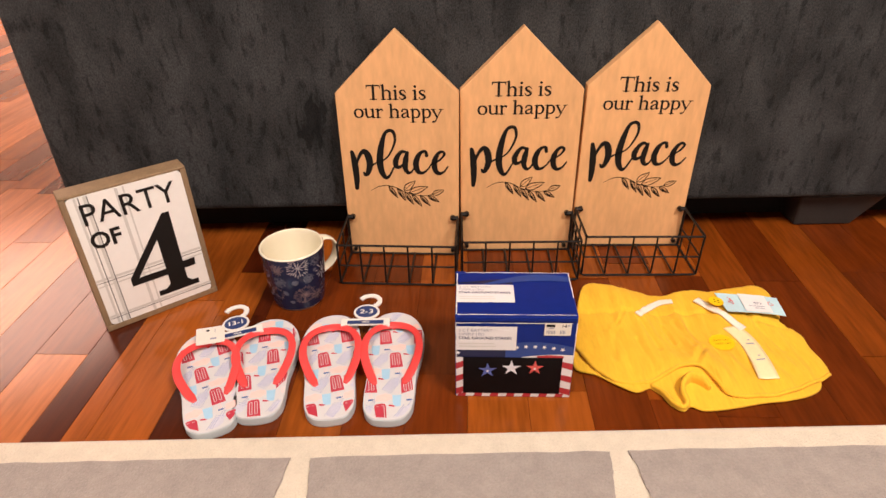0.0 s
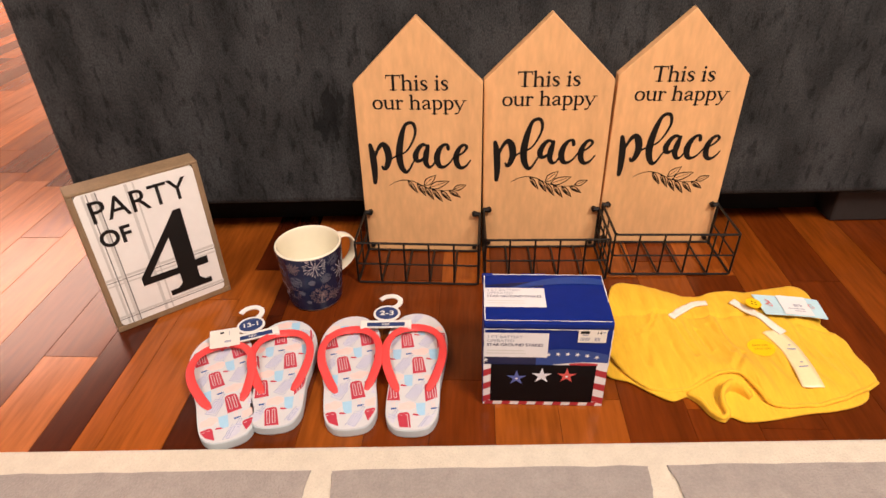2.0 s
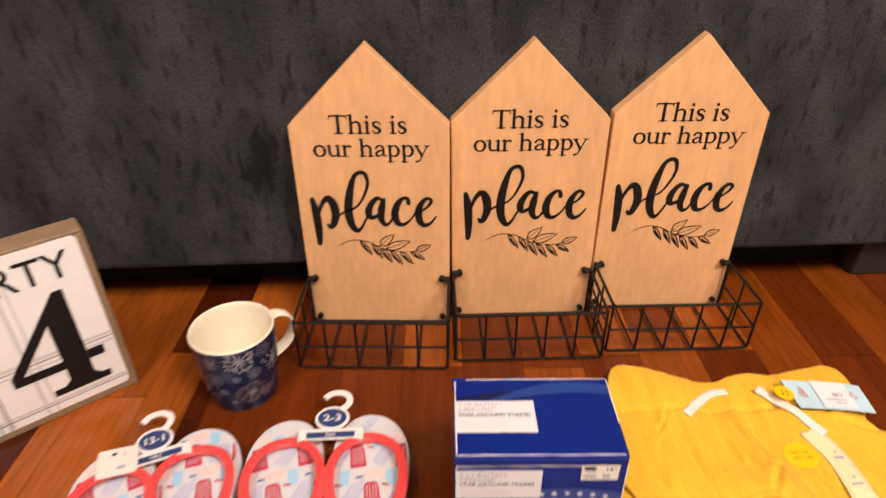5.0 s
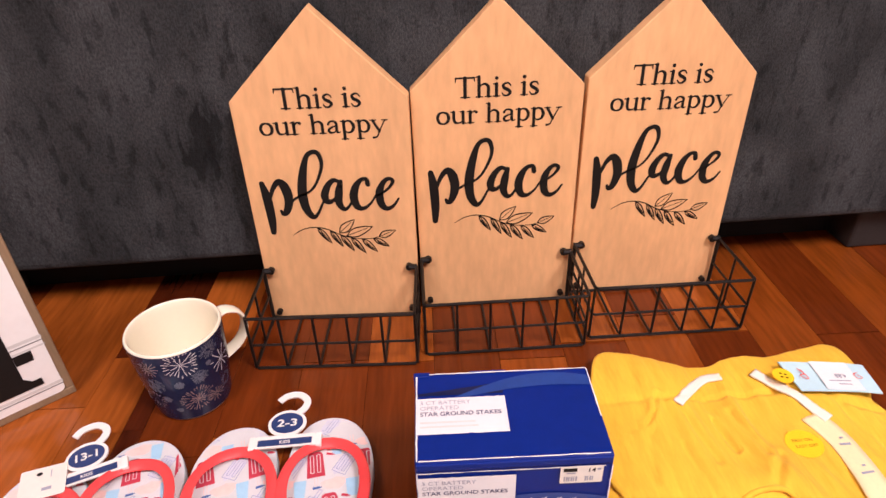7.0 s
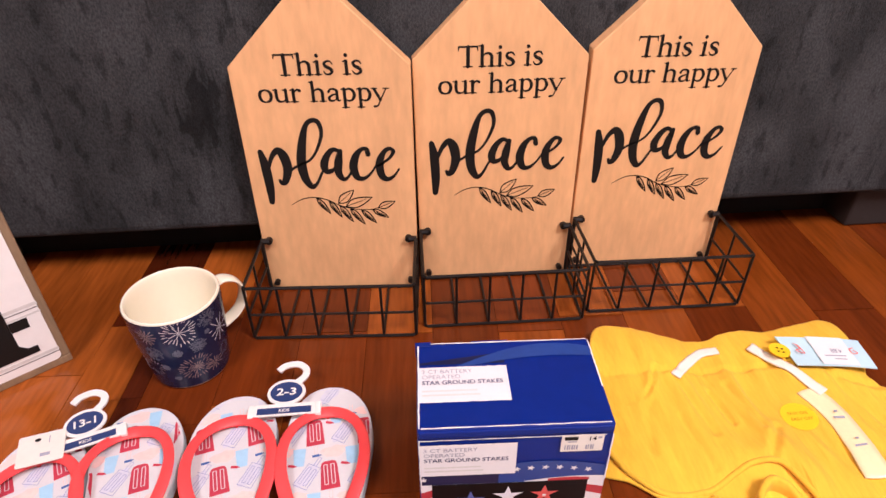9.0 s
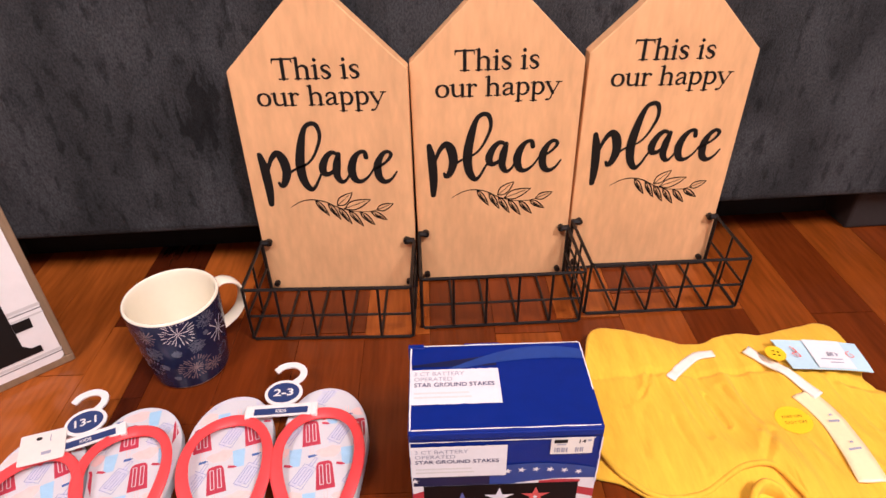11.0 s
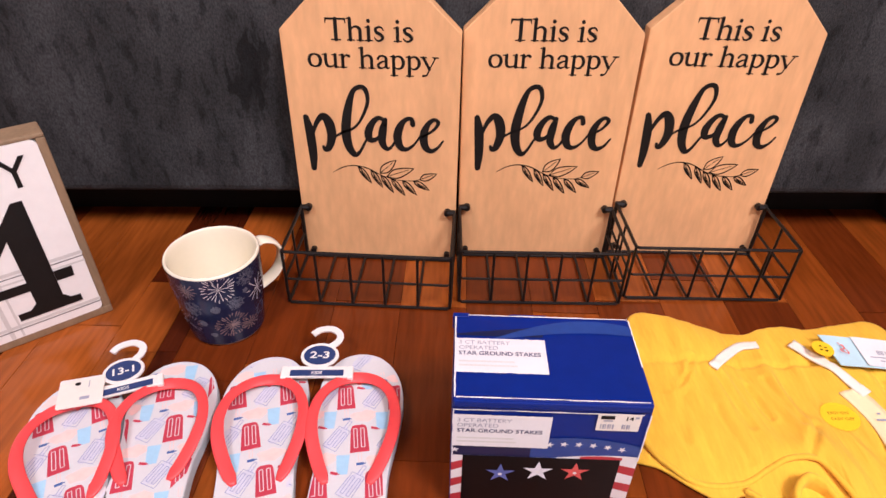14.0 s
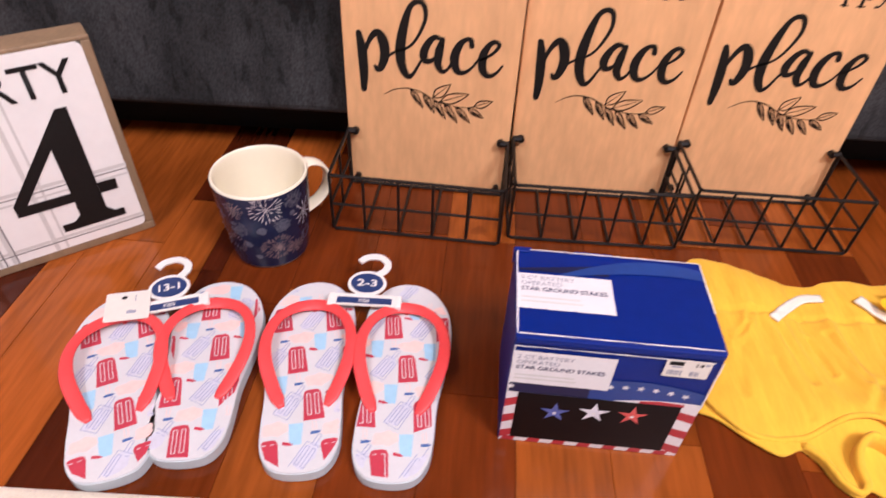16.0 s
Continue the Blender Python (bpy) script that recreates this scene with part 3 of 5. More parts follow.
for y in (0.0755, 0.0182):
    bm = bmesh.new()
    poly(bm, [(0.0076, y), (W - 0.0085, y), (W - 0.0085, y + 0.0010), (0.0076, y + 0.0010)], on_face(0.00035))
    part("plaid_line", bm, PLAID, panel)
words("upper_word", "PARTY", INK, plaque, on_face(0.0006) @ Matrix.Translation((0.0195, 0.1605, 0)), 0.121, 0.0290, "black capital letters", 0.004)
words("lower_word", "OF", INK, plaque, on_face(0.0006) @ Matrix.Translation((0.0185, 0.1250, 0)), 0.0390, 0.0240, "black capital letters", 0.028)
bm = bmesh.new()
four = on_face(0.0006)
poly(bm, [(0.0985, 0.036), (0.1235, 0.036), (0.1240, 0.1485), (0.1140, 0.1485), (0.0985, 0.1290)], four)
poly(bm, [(0.0495, 0.0560), (0.0985, 0.0560), (0.0985, 0.0660), (0.0610, 0.0660), (0.0985, 0.1130), (0.0985, 0.1290), (0.0495, 0.0680)], four)
poly(bm, [(0.1237, 0.0575), (0.1400, 0.0575), (0.1408, 0.0690), (0.1237, 0.0690)], four)
poly(bm, [(0.0800, 0.0270), (0.1385, 0.0270), (0.1385, 0.0350), (0.1300, 0.0352), (0.1237, 0.0410), (0.0985, 0.0410), (0.0920, 0.0352), (0.0800, 0.0350)], on_face(0.0007))
part("numeral", bm, INK, plaque, "large black slab-serif 4")

# ---- mug ----
mug = thing("mug", pose(-0.2022, 0.7645, 0), "navy ceramic mug with firework print and cream inside", "mug")
MH, R0, R1 = 0.098, 0.0378, 0.0472


def mug_r(z):
    f = z / MH
    return R0 + (R1 - R0) * f + 0.0012 * math.sin(math.pi * f)


def revolve(profile, n=64):
    bm = bmesh.new()
    rings = [[bm.verts.new((r * math.cos(a), r * math.sin(a), z)) for a in np.linspace(0, 2 * math.pi, n, endpoint=False)] for r, z in profile]
    for a, b in zip(rings, rings[1:]):
        for k in range(n):
            bm.faces.new((a[k], a[(k + 1) % n], b[(k + 1) % n], b[k]))
    bm.faces.new(rings[0][::-1])
    bm.faces.new(rings[-1])
    bmesh.ops.recalc_face_normals(bm, faces=bm.faces)
    return bm


outer = [(R0 - 0.004, 0.0), (R0 - 0.0015, 0.0008), (R0, 0.003)] + [(mug_r(z), z) for z in np.linspace(0.006, MH - 0.003, 14)]
rim = [(R1 - 0.0002, MH - 0.0015), (R1 - 0.0010, MH - 0.0003), (R1 - 0.0018, MH), (R1 - 0.0026, MH - 0.0004), (R1 - 0.0032, MH - 0.002)]
inner = [(mug_r(z) - 0.0034, z) for z in np.linspace(MH - 0.006, 0.012, 12)] + [(R0 - 0.008, 0.0065), (R0 - 0.018, 0.0055), (0.002, 0.0055)]
cup = part("cup", revolve(outer + rim + inner), CERAMIC, mug, "cream glazed inside and rim", True)
bm = bmesh.new()
n = 72
glaze = [[bm.verts.new(((mug_r(z) + 0.0003) * math.cos(a), (mug_r(z) + 0.0003) * math.sin(a), z)) for a in np.linspace(radians(-340), radians(0), n)] for z in np.linspace(0.004, MH - 0.0022, 16)]
for a, b in zip(glaze, glaze[1:]):
    for k in range(n - 1):
        bm.faces.new((a[k], a[k + 1], b[k + 1], b[k]))
part("printed_wrap", bm, NAVY_GLAZE, mug, "navy print wrapped round the cup", True).matrix_basis = pose(0, 0, 0, 0, 0, 25)
bm = bmesh.new()
path = glide([(0.0440, 0.0875), (0.054, 0.0890), (0.066, 0.0815), (0.0715, 0.067), (0.068, 0.051), (0.058, 0.040), (0.0415, 0.033)], 8)
rings = []
for i, q in enumerate(path):
    d = path[min(i + 1, len(path) - 1)] - path[max(i - 1, 0)]
    d /= np.linalg.norm(d)
    out = np.array((-d[1], d[0]))
    ring = []
    for a in np.linspace(0, 2 * math.pi, 14, endpoint=False):
        t, s = 0.0024 * math.sin(a), 0.0088 * math.cos(a)
        ring.append(bm.verts.new((q[0] + out[0] * t, s, q[1] + out[1] * t)))
    rings.append(ring)
for a, b in zip(rings, rings[1:]):
    for k in range(14):
        bm.faces.new((a[k], a[(k + 1) % 14], b[(k + 1) % 14], b[k]))
bm.faces.new(rings[0][::-1])
bm.faces.new(rings[-1])
bmesh.ops.recalc_face_normals(bm, faces=bm.faces)
part("handle", bm, CERAMIC, mug, "cream loop handle", True).matrix_basis = pose(0, 0, 0, 0, 0, 38)


def round_cup(angle, z, u, v, lift):
    z2 = min(max(z + v, 0.0045), MH - 0.0025)
    r = mug_r(z2) + 0.0003 + lift
    a = angle + u / mug_r(z)
    return (r * math.cos(a), r * math.sin(a), z2)


def burst(angle, z, radius, rays, mat, seed, hollow=0.25, width=0.0008, dots=False):
    rng = random.Random(seed)
    bm = bmesh.new()
    for i in range(rays):
        a = 2 * math.pi * i / rays + rng.uniform(-0.05, 0.05)
        r0, r1 = radius * hollow * rng.uniform(0.6, 1.3), radius * rng.uniform(0.72, 1.0)
        if dots:
            r0 = r1 * rng.uniform(0.45, 0.8)
        ca, sa = math.cos(a), math.sin(a)
        quad = []
        for r, w in ((r0, width * 0.5), (r1 * 0.9, width), (r1, width * 0.6)):
            quad.append(((r * ca - w * sa, r * sa + w * ca), (r * ca + w * sa, r * sa - w * ca)))
        vs = [[bm.verts.new(round_cup(radians(angle), z, *p, 0.0003 + 0.00002 * (i % 5))) for p in pair] for pair in quad]
        for a2, b2 in zip(vs, vs[1:]):
            bm.faces.new((a2[0], a2[1], b2[1], b2[0]))
    part("firework_print", bm, mat, mug, "", False)


for i, (angle, z, radius, rays, mat, hollow, width, dots) in enumerate((
        (-70, 0.0765, 0.0185, 26, BURST_WHITE, 0.12, 0.00055, True), (-70, 0.0765, 0.011, 9, BURST_WHITE, 0.05, 0.0005, False),
        (-17, 0.0560, 0.018, 11, BURST_WHITE, 0.05, 0.0006, False), (-62, 0.0250, 0.0185, 30, BURST_ROSE, 0.1, 0.0005, True), (-62, 0.0250, 0.009, 14, BURST_ROSE, 0.05, 0.0005, False),
        (-110, 0.0740, 0.0120, 14, BURST_ROSE, 0.1, 0.0005, False), (-108, 0.0510, 0.0105, 30, BURST_GREY, 0.62, 0.0007, False), (-108, 0.0510, 0.0060, 16, BURST_GREY, 0.2, 0.0006, False),
        (-53, 0.0530, 0.0098, 26, BURST_GREY, 0.25, 0.0007, True), (-53, 0.0530, 0.0060, 16, BURST_GREY, 0.2, 0.0006, False), (-79, 0.0500, 0.0056, 14, BURST_GREY, 0.1, 0.0008, False),
        (-34, 0.0790, 0.0115, 26, BURST_GREY, 0.3, 0.0006, True), (-34, 0.0790, 0.0070, 18, BURST_GREY, 0.3, 0.0006, False), (-38, 0.0640, 0.0035, 10, BURST_GREY, 0.05, 0.0008, False),
        (-100, 0.0310, 0.0050, 12, BURST_GREY, 0.1, 0.0008, False), (-118, 0.0300, 0.0130, 16, BURST_ROSE, 0.1, 0.0005, True), (-90, 0.0140, 0.0040, 10, BURST_GREY, 0.1, 0.0008, False),
        (-36, 0.0180, 0.0110, 12, BURST_ROSE, 0.1, 0.0005, False), (-14, 0.0260, 0.0090, 20, BURST_GREY, 0.2, 0.0006, True), (-140, 0.0620, 0.0120, 20, BURST_GREY, 0.2, 0.0006, True),
        (-150, 0.0300, 0.0150, 18, BURST_WHITE, 0.2, 0.0006, True), (4, 0.080, 0.0100, 16, BURST_GREY, 0.2, 0.0006, True))):
    burst(angle, z + 0.006, radius, rays, mat, i, hollow, width, dots)

# ---- printed carton ----
carton = thing("carton", pose(0.0360, 0.5455, 0, 0, 0, -2.7), "blue printed carton with stars and red-white stripes, on the floor", "box")
BW, BD, BH = 0.1425, 0.0890, 0.1280
bm = bmesh.new()
box(bm, 0, BW, 0, BD, 0, BH, 0.0012, 2)
for v in bm.verts:
    v.co += 0.0006 * Vector((noise.noise(v.co * 40), noise.noise(v.co * 40 + Vector((7, 0, 0))), 0))
part("carton_body", bm, BOX_BLUE, carton)
bm = bmesh.new()
box(bm, 0.001, BW - 0.001, -0.0012, 0.004, BH - 0.0075, BH - 0.0012, 0.0008, 2)
part("tuck_flap", bm, BOX_BLUE, carton, "folded front edge of the lid")
for x0, x1, y0, y1 in ((-0.0012, 0.012, BD - 0.004, BD + 0.0012), (0.045, 0.075, BD - 0.001, BD + 0.0008)):
    bm = bmesh.new()
    box(bm, x0, x1, y0, y1, BH - 0.012, BH + 0.0012, 0.0006, 1)
    part("flap_corner", bm, BOX_BLUE, carton)


def front(lift=0.0):
    return Matrix.Translation((0, -0.0005 - lift, 0)) @ Matrix.Rotation(radians(90), 4, "X")


def lid(lift=0.0):
    return Matrix.Translation((0, 0, BH + 0.0004 + lift))


def decal(name, mat, shape, m, label=""):
    bm = bmesh.new()
    poly(bm, shape, m)
    return part(name, bm, mat, carton, label)


def rect(x0, x1, y0, y1):
    return [(x0, y0), (x1, y0), (x1, y1), (x0, y1)]


def arc_band(x0, x1, f0, f1, n=14):
    xs = np.linspace(x0, x1, n)
    return [(x, f0(x)) for x in xs] + [(x, f1(x)) for x in xs[::-1]]


def swell(x):
    return 0.0745 + 0.0120 * math.sin(math.pi * min(max((x - 0.03) / 0.125, 0), 1)) ** 1.0


decal("dark_band", BOX_DEEP, rect(0.0006, BW - 0.0006, 0.0640, 0.0790), front(0.0001))
decal("light_swoosh", BOX_LIGHT, arc_band(0.060, BW - 0.0008, lambda x: 0.0655, lambda x: swell(x) + 0.0035), front(0.0002))
decal("white_swoosh", BOX_WHITE, arc_band(0.080, BW - 0.0008, lambda x: 0.064, lambda x: 0.0665 + 0.0042 * math.sin(math.pi * (x - 0.08) / 0.085)), front(0.0003))
decal("red_swoosh", BOX_RED, arc_band(0.098, 0.130, lambda x: 0.0655, lambda x: 0.0685 + 0.0012 * math.sin(math.pi * (x - 0.098) / 0.032)), front(0.0004))
decal("stripe_ground", BOX_WHITE, rect(0.0006, BW - 0.0006, 0.0008, 0.0655), front(0.0002), "white ground of the striped border")
bm = bmesh.new()
for side in (0, 1):
    for k in range(3):
        y = 0.004 + 0.021 * k
        a, b = (0.0006, 0.0105) if side == 0 else (BW - 0.0006, BW - 0.0150)
        poly(bm, [(a, y), (b, y + 0.005), (b, y + 0.014), (a, y + 0.010)], front(0.0004))
for k in range(7):
    x = 0.002 + 0.0202 * k
    poly(bm, [(x, 0.0009), (x + 0.0100, 0.0009), (x + 0.0115, 0.0068), (x + 0.0020, 0.0068)], front(0.0004))
part("red_stripes", bm, BOX_RED, carton, "red slanting stripes round the picture")
decal("picture", BOX_BLACK, rect(0.0092, BW - 0.0135, 0.0066, 0.0660), front(0.0006), "black picture of three lit stars")
for mat, x, y, r in ((STAR_BLUE, 0.0390, 0.0450, 0.0120), (STAR_WHITE, 0.0680, 0.0490, 0.0125), (STAR_RED, 0.0965, 0.0495, 0.0118)):
    bm = bmesh.new()
    star(bm, x, y, r, front(0.0008), 0.36)
    part("picture_star", bm, mat, carton)
    bm = bmesh.new()
    disc(bm, x, y - 0.001, 0.0016, 0.0016, front(0.0010), 12)
    part("picture_glint", bm, BOX_WHITE, carton)
for k, x in enumerate((0.0632, 0.0735, 0.0841, 0.0950, 0.1058, 0.1168, 0.1278)):
    bm = bmesh.new()
    star(bm, x, swell(x) - 0.0035, 0.0033, front(0.0006), 0.42, 0.1 * k)
    part("small_star", bm, BOX_WHITE, carton)
bm = bmesh.new()
star(bm, 0.0030, 0.0725, 0.0033, front(0.0006), 0.42)
part("small_star", bm, BOX_WHITE, carton)
ragged = [(0.0008, 0.0785)] + [(0.0008 + 0.0715 * k / 24, 0.0775 + 0.0005 * noise.noise(Vector((k * 0.9, 2, 0)))) for k in range(25)] + [(0.0723, 0.1130)] + [(0.0723 - 0.0715 * k / 24, 0.1133 + 0.0006 * noise.noise(Vector((k * 0.9, 7, 0)))) for k in range(25)]
decal("front_label", BOX_WHITE, ragged, front(0.0008), "white label with ragged edge")
ragged = [(0.0008 + 0.0700 * k / 24, 0.0250 + 0.0008 * noise.noise(Vector((k * 0.9, 12, 0)))) for k in range(25)] + [(0.0708 - 0.0700 * k / 24, 0.0609 + 0.0009 * noise.noise(Vector((k * 0.9, 17, 0)))) for k in range(25)]
decal("lid_label", BOX_WHITE, ragged, lid(0.0004), "white label with ragged edge")
decal("lid_swoosh", BOX_LIGHT, arc_band(0.030, BW - 0.0012, lambda x: 0.0590 + 0.0115 * math.sin(math.pi * (x - 0.03) / 0.16), lambda x: 0.0610 + 0.0235 * math.sin(math.pi * (x - 0.03) / 0.155)), lid(0.0002))
decal("lid_shadow_band", BOX_DEEP, arc_band(0.0012, 0.0700, lambda x: 0.0640, lambda x: 0.0660 + 0.010 * max(0, (x - 0.0) / 0.07)), lid(0.0001))
for m, y in ((front(0.0011), 0.0), (lid(0.0007), -0.0516)):
    words("label_line", "3 CT BATTERY", GREY_INK, carton, m @ Matrix.Translation((0.0040, 0.1057 + y, 0)), 0.0395, 0.0040)
    words("label_line", "OPERATED", GREY_INK, carton, m @ Matrix.Translation((0.0040, 0.1000 + y, 0)), 0.0300, 0.0040)
    words("label_line", "STAR GROUND STAKES", NAVY_INK, carton, m @ Matrix.Translation((0.0040, 0.0940 + y, 0)), 0.0625, 0.0042, "bold dark blue words", 0.011)
    bm = bmesh.new()
    for k in range(2):
        poly(bm, rect(0.0040, 0.046 + 0.002 * k, 0.0868 - 0.0042 * k + y, 0.0885 - 0.0042 * k + y), m)
    part("small_print", bm, PLAID_PALE, carton, "pale bars of small print")
price = decal("price_sticker", PAPER, rounded(0.1040, 0.1350, 0.1010, 0.1195, 0.001, 3), front(0.0011), "white price sticker with black bars")
words("price_figures", "14", INK, carton, front(0.0014) @ Matrix.Translation((0.1245, 0.1130, 0)), 0.0050, 0.0042, "", 0.015)
bm = bmesh.new()
poly(bm, rect(0.1062, 0.1160, 0.1138, 0.1176), front(0.0014))
part("bold_bar", bm, INK, carton)
bm = bmesh.new()
poly(bm, rect(0.1085, 0.1150, 0.1115, 0.1128), front(0.0014))
poly(bm, rect(0.1305, 0.1332, 0.1150, 0.1170), front(0.0014))
for k in range(13):
    if k not in (6, 7, 8):
        poly(bm, rect(0.1068 + 0.0017 * k, 0.1076 + 0.0017 * k + 0.0004 * (k % 2), 0.1035, 0.1085), front(0.0014))
part("sticker_bars", bm, GREY_INK, carton, "dark bars on the sticker")
# worn white edges
bm = bmesh.new()
for shape, m in ((rect(0.0008, BW - 0.006, BH - 0.0098, BH - 0.0088), front(0.0009)), (rect(0.0006, 0.0015, 0.0655, BH - 0.0085), front(0.0012)), (rect(BW - 0.0016, BW - 0.0006, 0.0655, BH - 0.0085), front(0.0012)),
                 (rect(0.003, BW - 0.003, 0.0008, 0.0018), lid(0.0006)), (rect(0.0008, 0.0020, 0.001, BD - 0.002), lid(0.0006)), (rect(0.002, BW - 0.002, BD - 0.0020, BD - 0.0008), lid(0.0006)), (rect(BW - 0.0018, BW - 0.0008, 0.035, BD - 0.002), lid(0.0006))):
    pts = []
    for (ax, ay), (bx, by) in zip(shape, shape[1:] + shape[:1]):
        for k in range(16):
            f = k / 16
            q = Vector((ax + (bx - ax) * f, ay + (by - ay) * f, 0))
            pts.append((q.x + 0.0006 * noise.noise(q * 500), q.y + 0.0006 * noise.noise(q * 700 + Vector((9, 9, 9)))))
    poly(bm, pts, m)
part("worn_edges", bm, BOX_WHITE, carton, "white scuffed edges")

# ---- flip-flops ----
HALF = [(0.0, 0.0), (0.019, 0.004), (0.029, 0.020), (0.031, 0.045), (0.0305, 0.080), (0.034, 0.115), (0.0385, 0.150), (0.0355, 0.180), (0.022, 0.203), (0.002, 0.2105), (-0.019, 0.203), (-0.0345, 0.180), (-0.0405, 0.148), (-0.037, 0.110), (-0.032, 0.075), (-0.031, 0.040), (-0.028, 0.018), (-0.018, 0.004)]


def inside(x, y, ring):
    hit = False
    for (ax, ay), (bx, by) in zip(ring, ring[1:] + ring[:1]):
        if (ay > y) != (by > y) and x < (bx - ax) * (y - ay) / (by - ay) + ax:
            hit = not hit
    return hit


def flip_flop(m, length, mirror, label, origin, wide):
    k = length / 0.2105
    s = -1 if mirror else 1
    shoe = thing("flip_flop", m, label, "flip-flop", "flip-flops")
    ring = [(s * q[0] * k * wide, q[1] * k) for q in glide(HALF, 5, True)]
    if mirror:
        ring = ring[::-1]
    small = [(x * 0.985, (y - 0.105 * k) * 0.99 + 0.105 * k) for x, y in ring]
    part("sole", slab(small, 0.0, 0.004, slab(ring, 0.002, 0.0120, None, 0.0012)), SOLE_SIDE, shoe, "pale foam sole edge", False)
    part("footbed", slab(small, 0.0110, 0.0133, None, 0.0008), SOLE_TOP, shoe, "white footbed with ice-lolly print")
    kit = {"line": bmesh.new(), "pale": bmesh.new(), "navy": bmesh.new(), "dash": bmesh.new()}
    single = {"red": ("red_lolly", RED_PRINT), "blue": ("blue_lolly", BLUE_PRINT), "pink": ("pink_blot", PINK_PRINT), "wash": ("lilac_blot", WASH_PRINT)}
    margin = [(x * 0.965, (y - 0.105 * k) * 0.975 + 0.105 * k) for x, y in ring]

    def draw(kind, pts, at):
        if kind in kit:
            poly(kit[kind], pts, at)
        else:
            one = bmesh.new()
            poly(one, pts, at)
            part(single[kind][0], one, single[kind][1], shoe)

    def stamp(kind, x, y, turn, pieces, lift=0.0):
        c, d = math.cos(turn), math.sin(turn)
        for piece in pieces:
            pts = [(x + u * c - v * d, y + u * d + v * c) for u, v in piece]
            good = [p for p in pts if inside(*p, margin)]
            if len(good) == len(pts):
                draw(kind, pts, Matrix.Translation((0, 0, 0.01345 + lift)))
            elif len(good) >= 3:
                cx, cy = sum(p[0] for p in good) / len(good), sum(p[1] for p in good) / len(good)
                cut = []
                for p in pts:
                    f = 1.0
                    while f > 0 and not inside(cx + (p[0] - cx) * f, cy + (p[1] - cy) * f, margin):
                        f -= 0.1
                    cut.append((cx + (p[0] - cx) * max(f, 0.02), cy + (p[1] - cy) * max(f, 0.02)))
                draw(kind, cut, Matrix.Translation((0, 0, 0.01345 + lift)))

    def line(a, b, w=0.0006):
        dx, dy = b[0] - a[0], b[1] - a[1]
        n = math.hypot(dx, dy)
        ox, oy = -dy / n * w / 2, dx / n * w / 2
        return [(a[0] + ox, a[1] + oy), (a[0] - ox, a[1] - oy), (b[0] - ox, b[1] - oy), (b[0] + ox, b[1] + oy)]

    # one repeat of the print: a red lolly, an outlined lolly, a blue cup, a pink scribble and two dashes
    body = [(-0.0084, -0.0140), (0.0084, -0.0140), (0.0072, 0.0105), (0.0060, 0.0138), (0.0035, 0.0150), (-0.0035, 0.0150), (-0.0060, 0.0138), (-0.0072, 0.0105)]
    dash = [(-0.0034, -0.0013), (0.0026, -0.0013), (0.0030, -0.0006), (0.0046, -0.0006), (0.0046, 0.0006), (0.0030, 0.0006), (0.0026, 0.0013), (-0.0034, 0.0013)]
    cup = [(-0.0044, -0.0095), (0.0044, -0.0095), (0.0058, 0.0095), (-0.0058, 0.0095)]

    def loop(x, half, y0, y1, w=0.0006):
        return [line((x - half, y0), (x - half, y1), w), line((x - half, y1), (x + half, y1), w), line((x + half, y1), (x + half, y0), w), line((x + half, y0), (x - half, y0), w)]

    for row in range(-5, 6):
        for col in range(-4, 5):
            x, y = origin[0] + 0.047 * col + 0.0172 * row, origin[1] - 0.0465 * row
            if not (-0.075 < x < 0.075 and -0.05 < y < 0.27):
                continue
            blot = [(0.0120 * math.cos(a) * (1 + 0.2 * math.sin(3 * a + row)), 0.0062 * math.sin(a) * (1 + 0.15 * math.cos(5 * a))) for a in np.linspace(0, 2 * math.pi, 14, endpoint=False)]
            stamp("pink", x + 0.0020, y + 0.0250, 0.15, [blot])
            stamp("wash", x - 0.0195, y + 0.0010, 0.95, [[(u * 1.15, v * 1.1) for u, v in blot]])
            stamp("blue", x - 0.0115, y - 0.0265, 0.08, [cup], 0.0001)
            stamp("red", x, y, 0.14, [body], 0.0002)
            stamp("pale", x, y, 0.14, loop(-0.0031, 0.0015, -0.0092, 0.0110, 0.0007) + loop(0.0031, 0.0015, -0.0092, 0.0110, 0.0007), 0.0004)
            stamp("pink", x + 0.0024, y - 0.0178, 0.14, [line((-0.0014, 0.0035), (-0.0014, -0.0050), 0.0006), line((0.0014, 0.0035), (0.0014, -0.0050), 0.0006), line((-0.0014, -0.0050), (0.0014, -0.0050), 0.0006)], 0.0002)
            stamp("line", x - 0.0190, y + 0.0010, -0.50, [line((-0.0068, -0.0130), (0.0068, -0.0130)), line((0.0068, -0.0130), (0.0060, 0.0105)), line((0.0060, 0.0105), (-0.0060, 0.0105)), line((-0.0060, 0.0105), (-0.0068, -0.0130)), line((-0.0014, 0.0105), (-0.0014, 0.0200)), line((0.0014, 0.0105), (0.0014, 0.0200)), line((-0.0014, 0.0200), (0.0014, 0.0200))] + loop(-0.0028, 0.0014, -0.0100, 0.0075) + loop(0.0028, 0.0014, -0.0100, 0.0075), 0.0003)
            stamp("dash", x + 0.0125, y + 0.0115, -0.20, [dash], 0.0002)
            stamp("navy", x + 0.0035, y - 0.0255, 0.15, [dash], 0.0002)
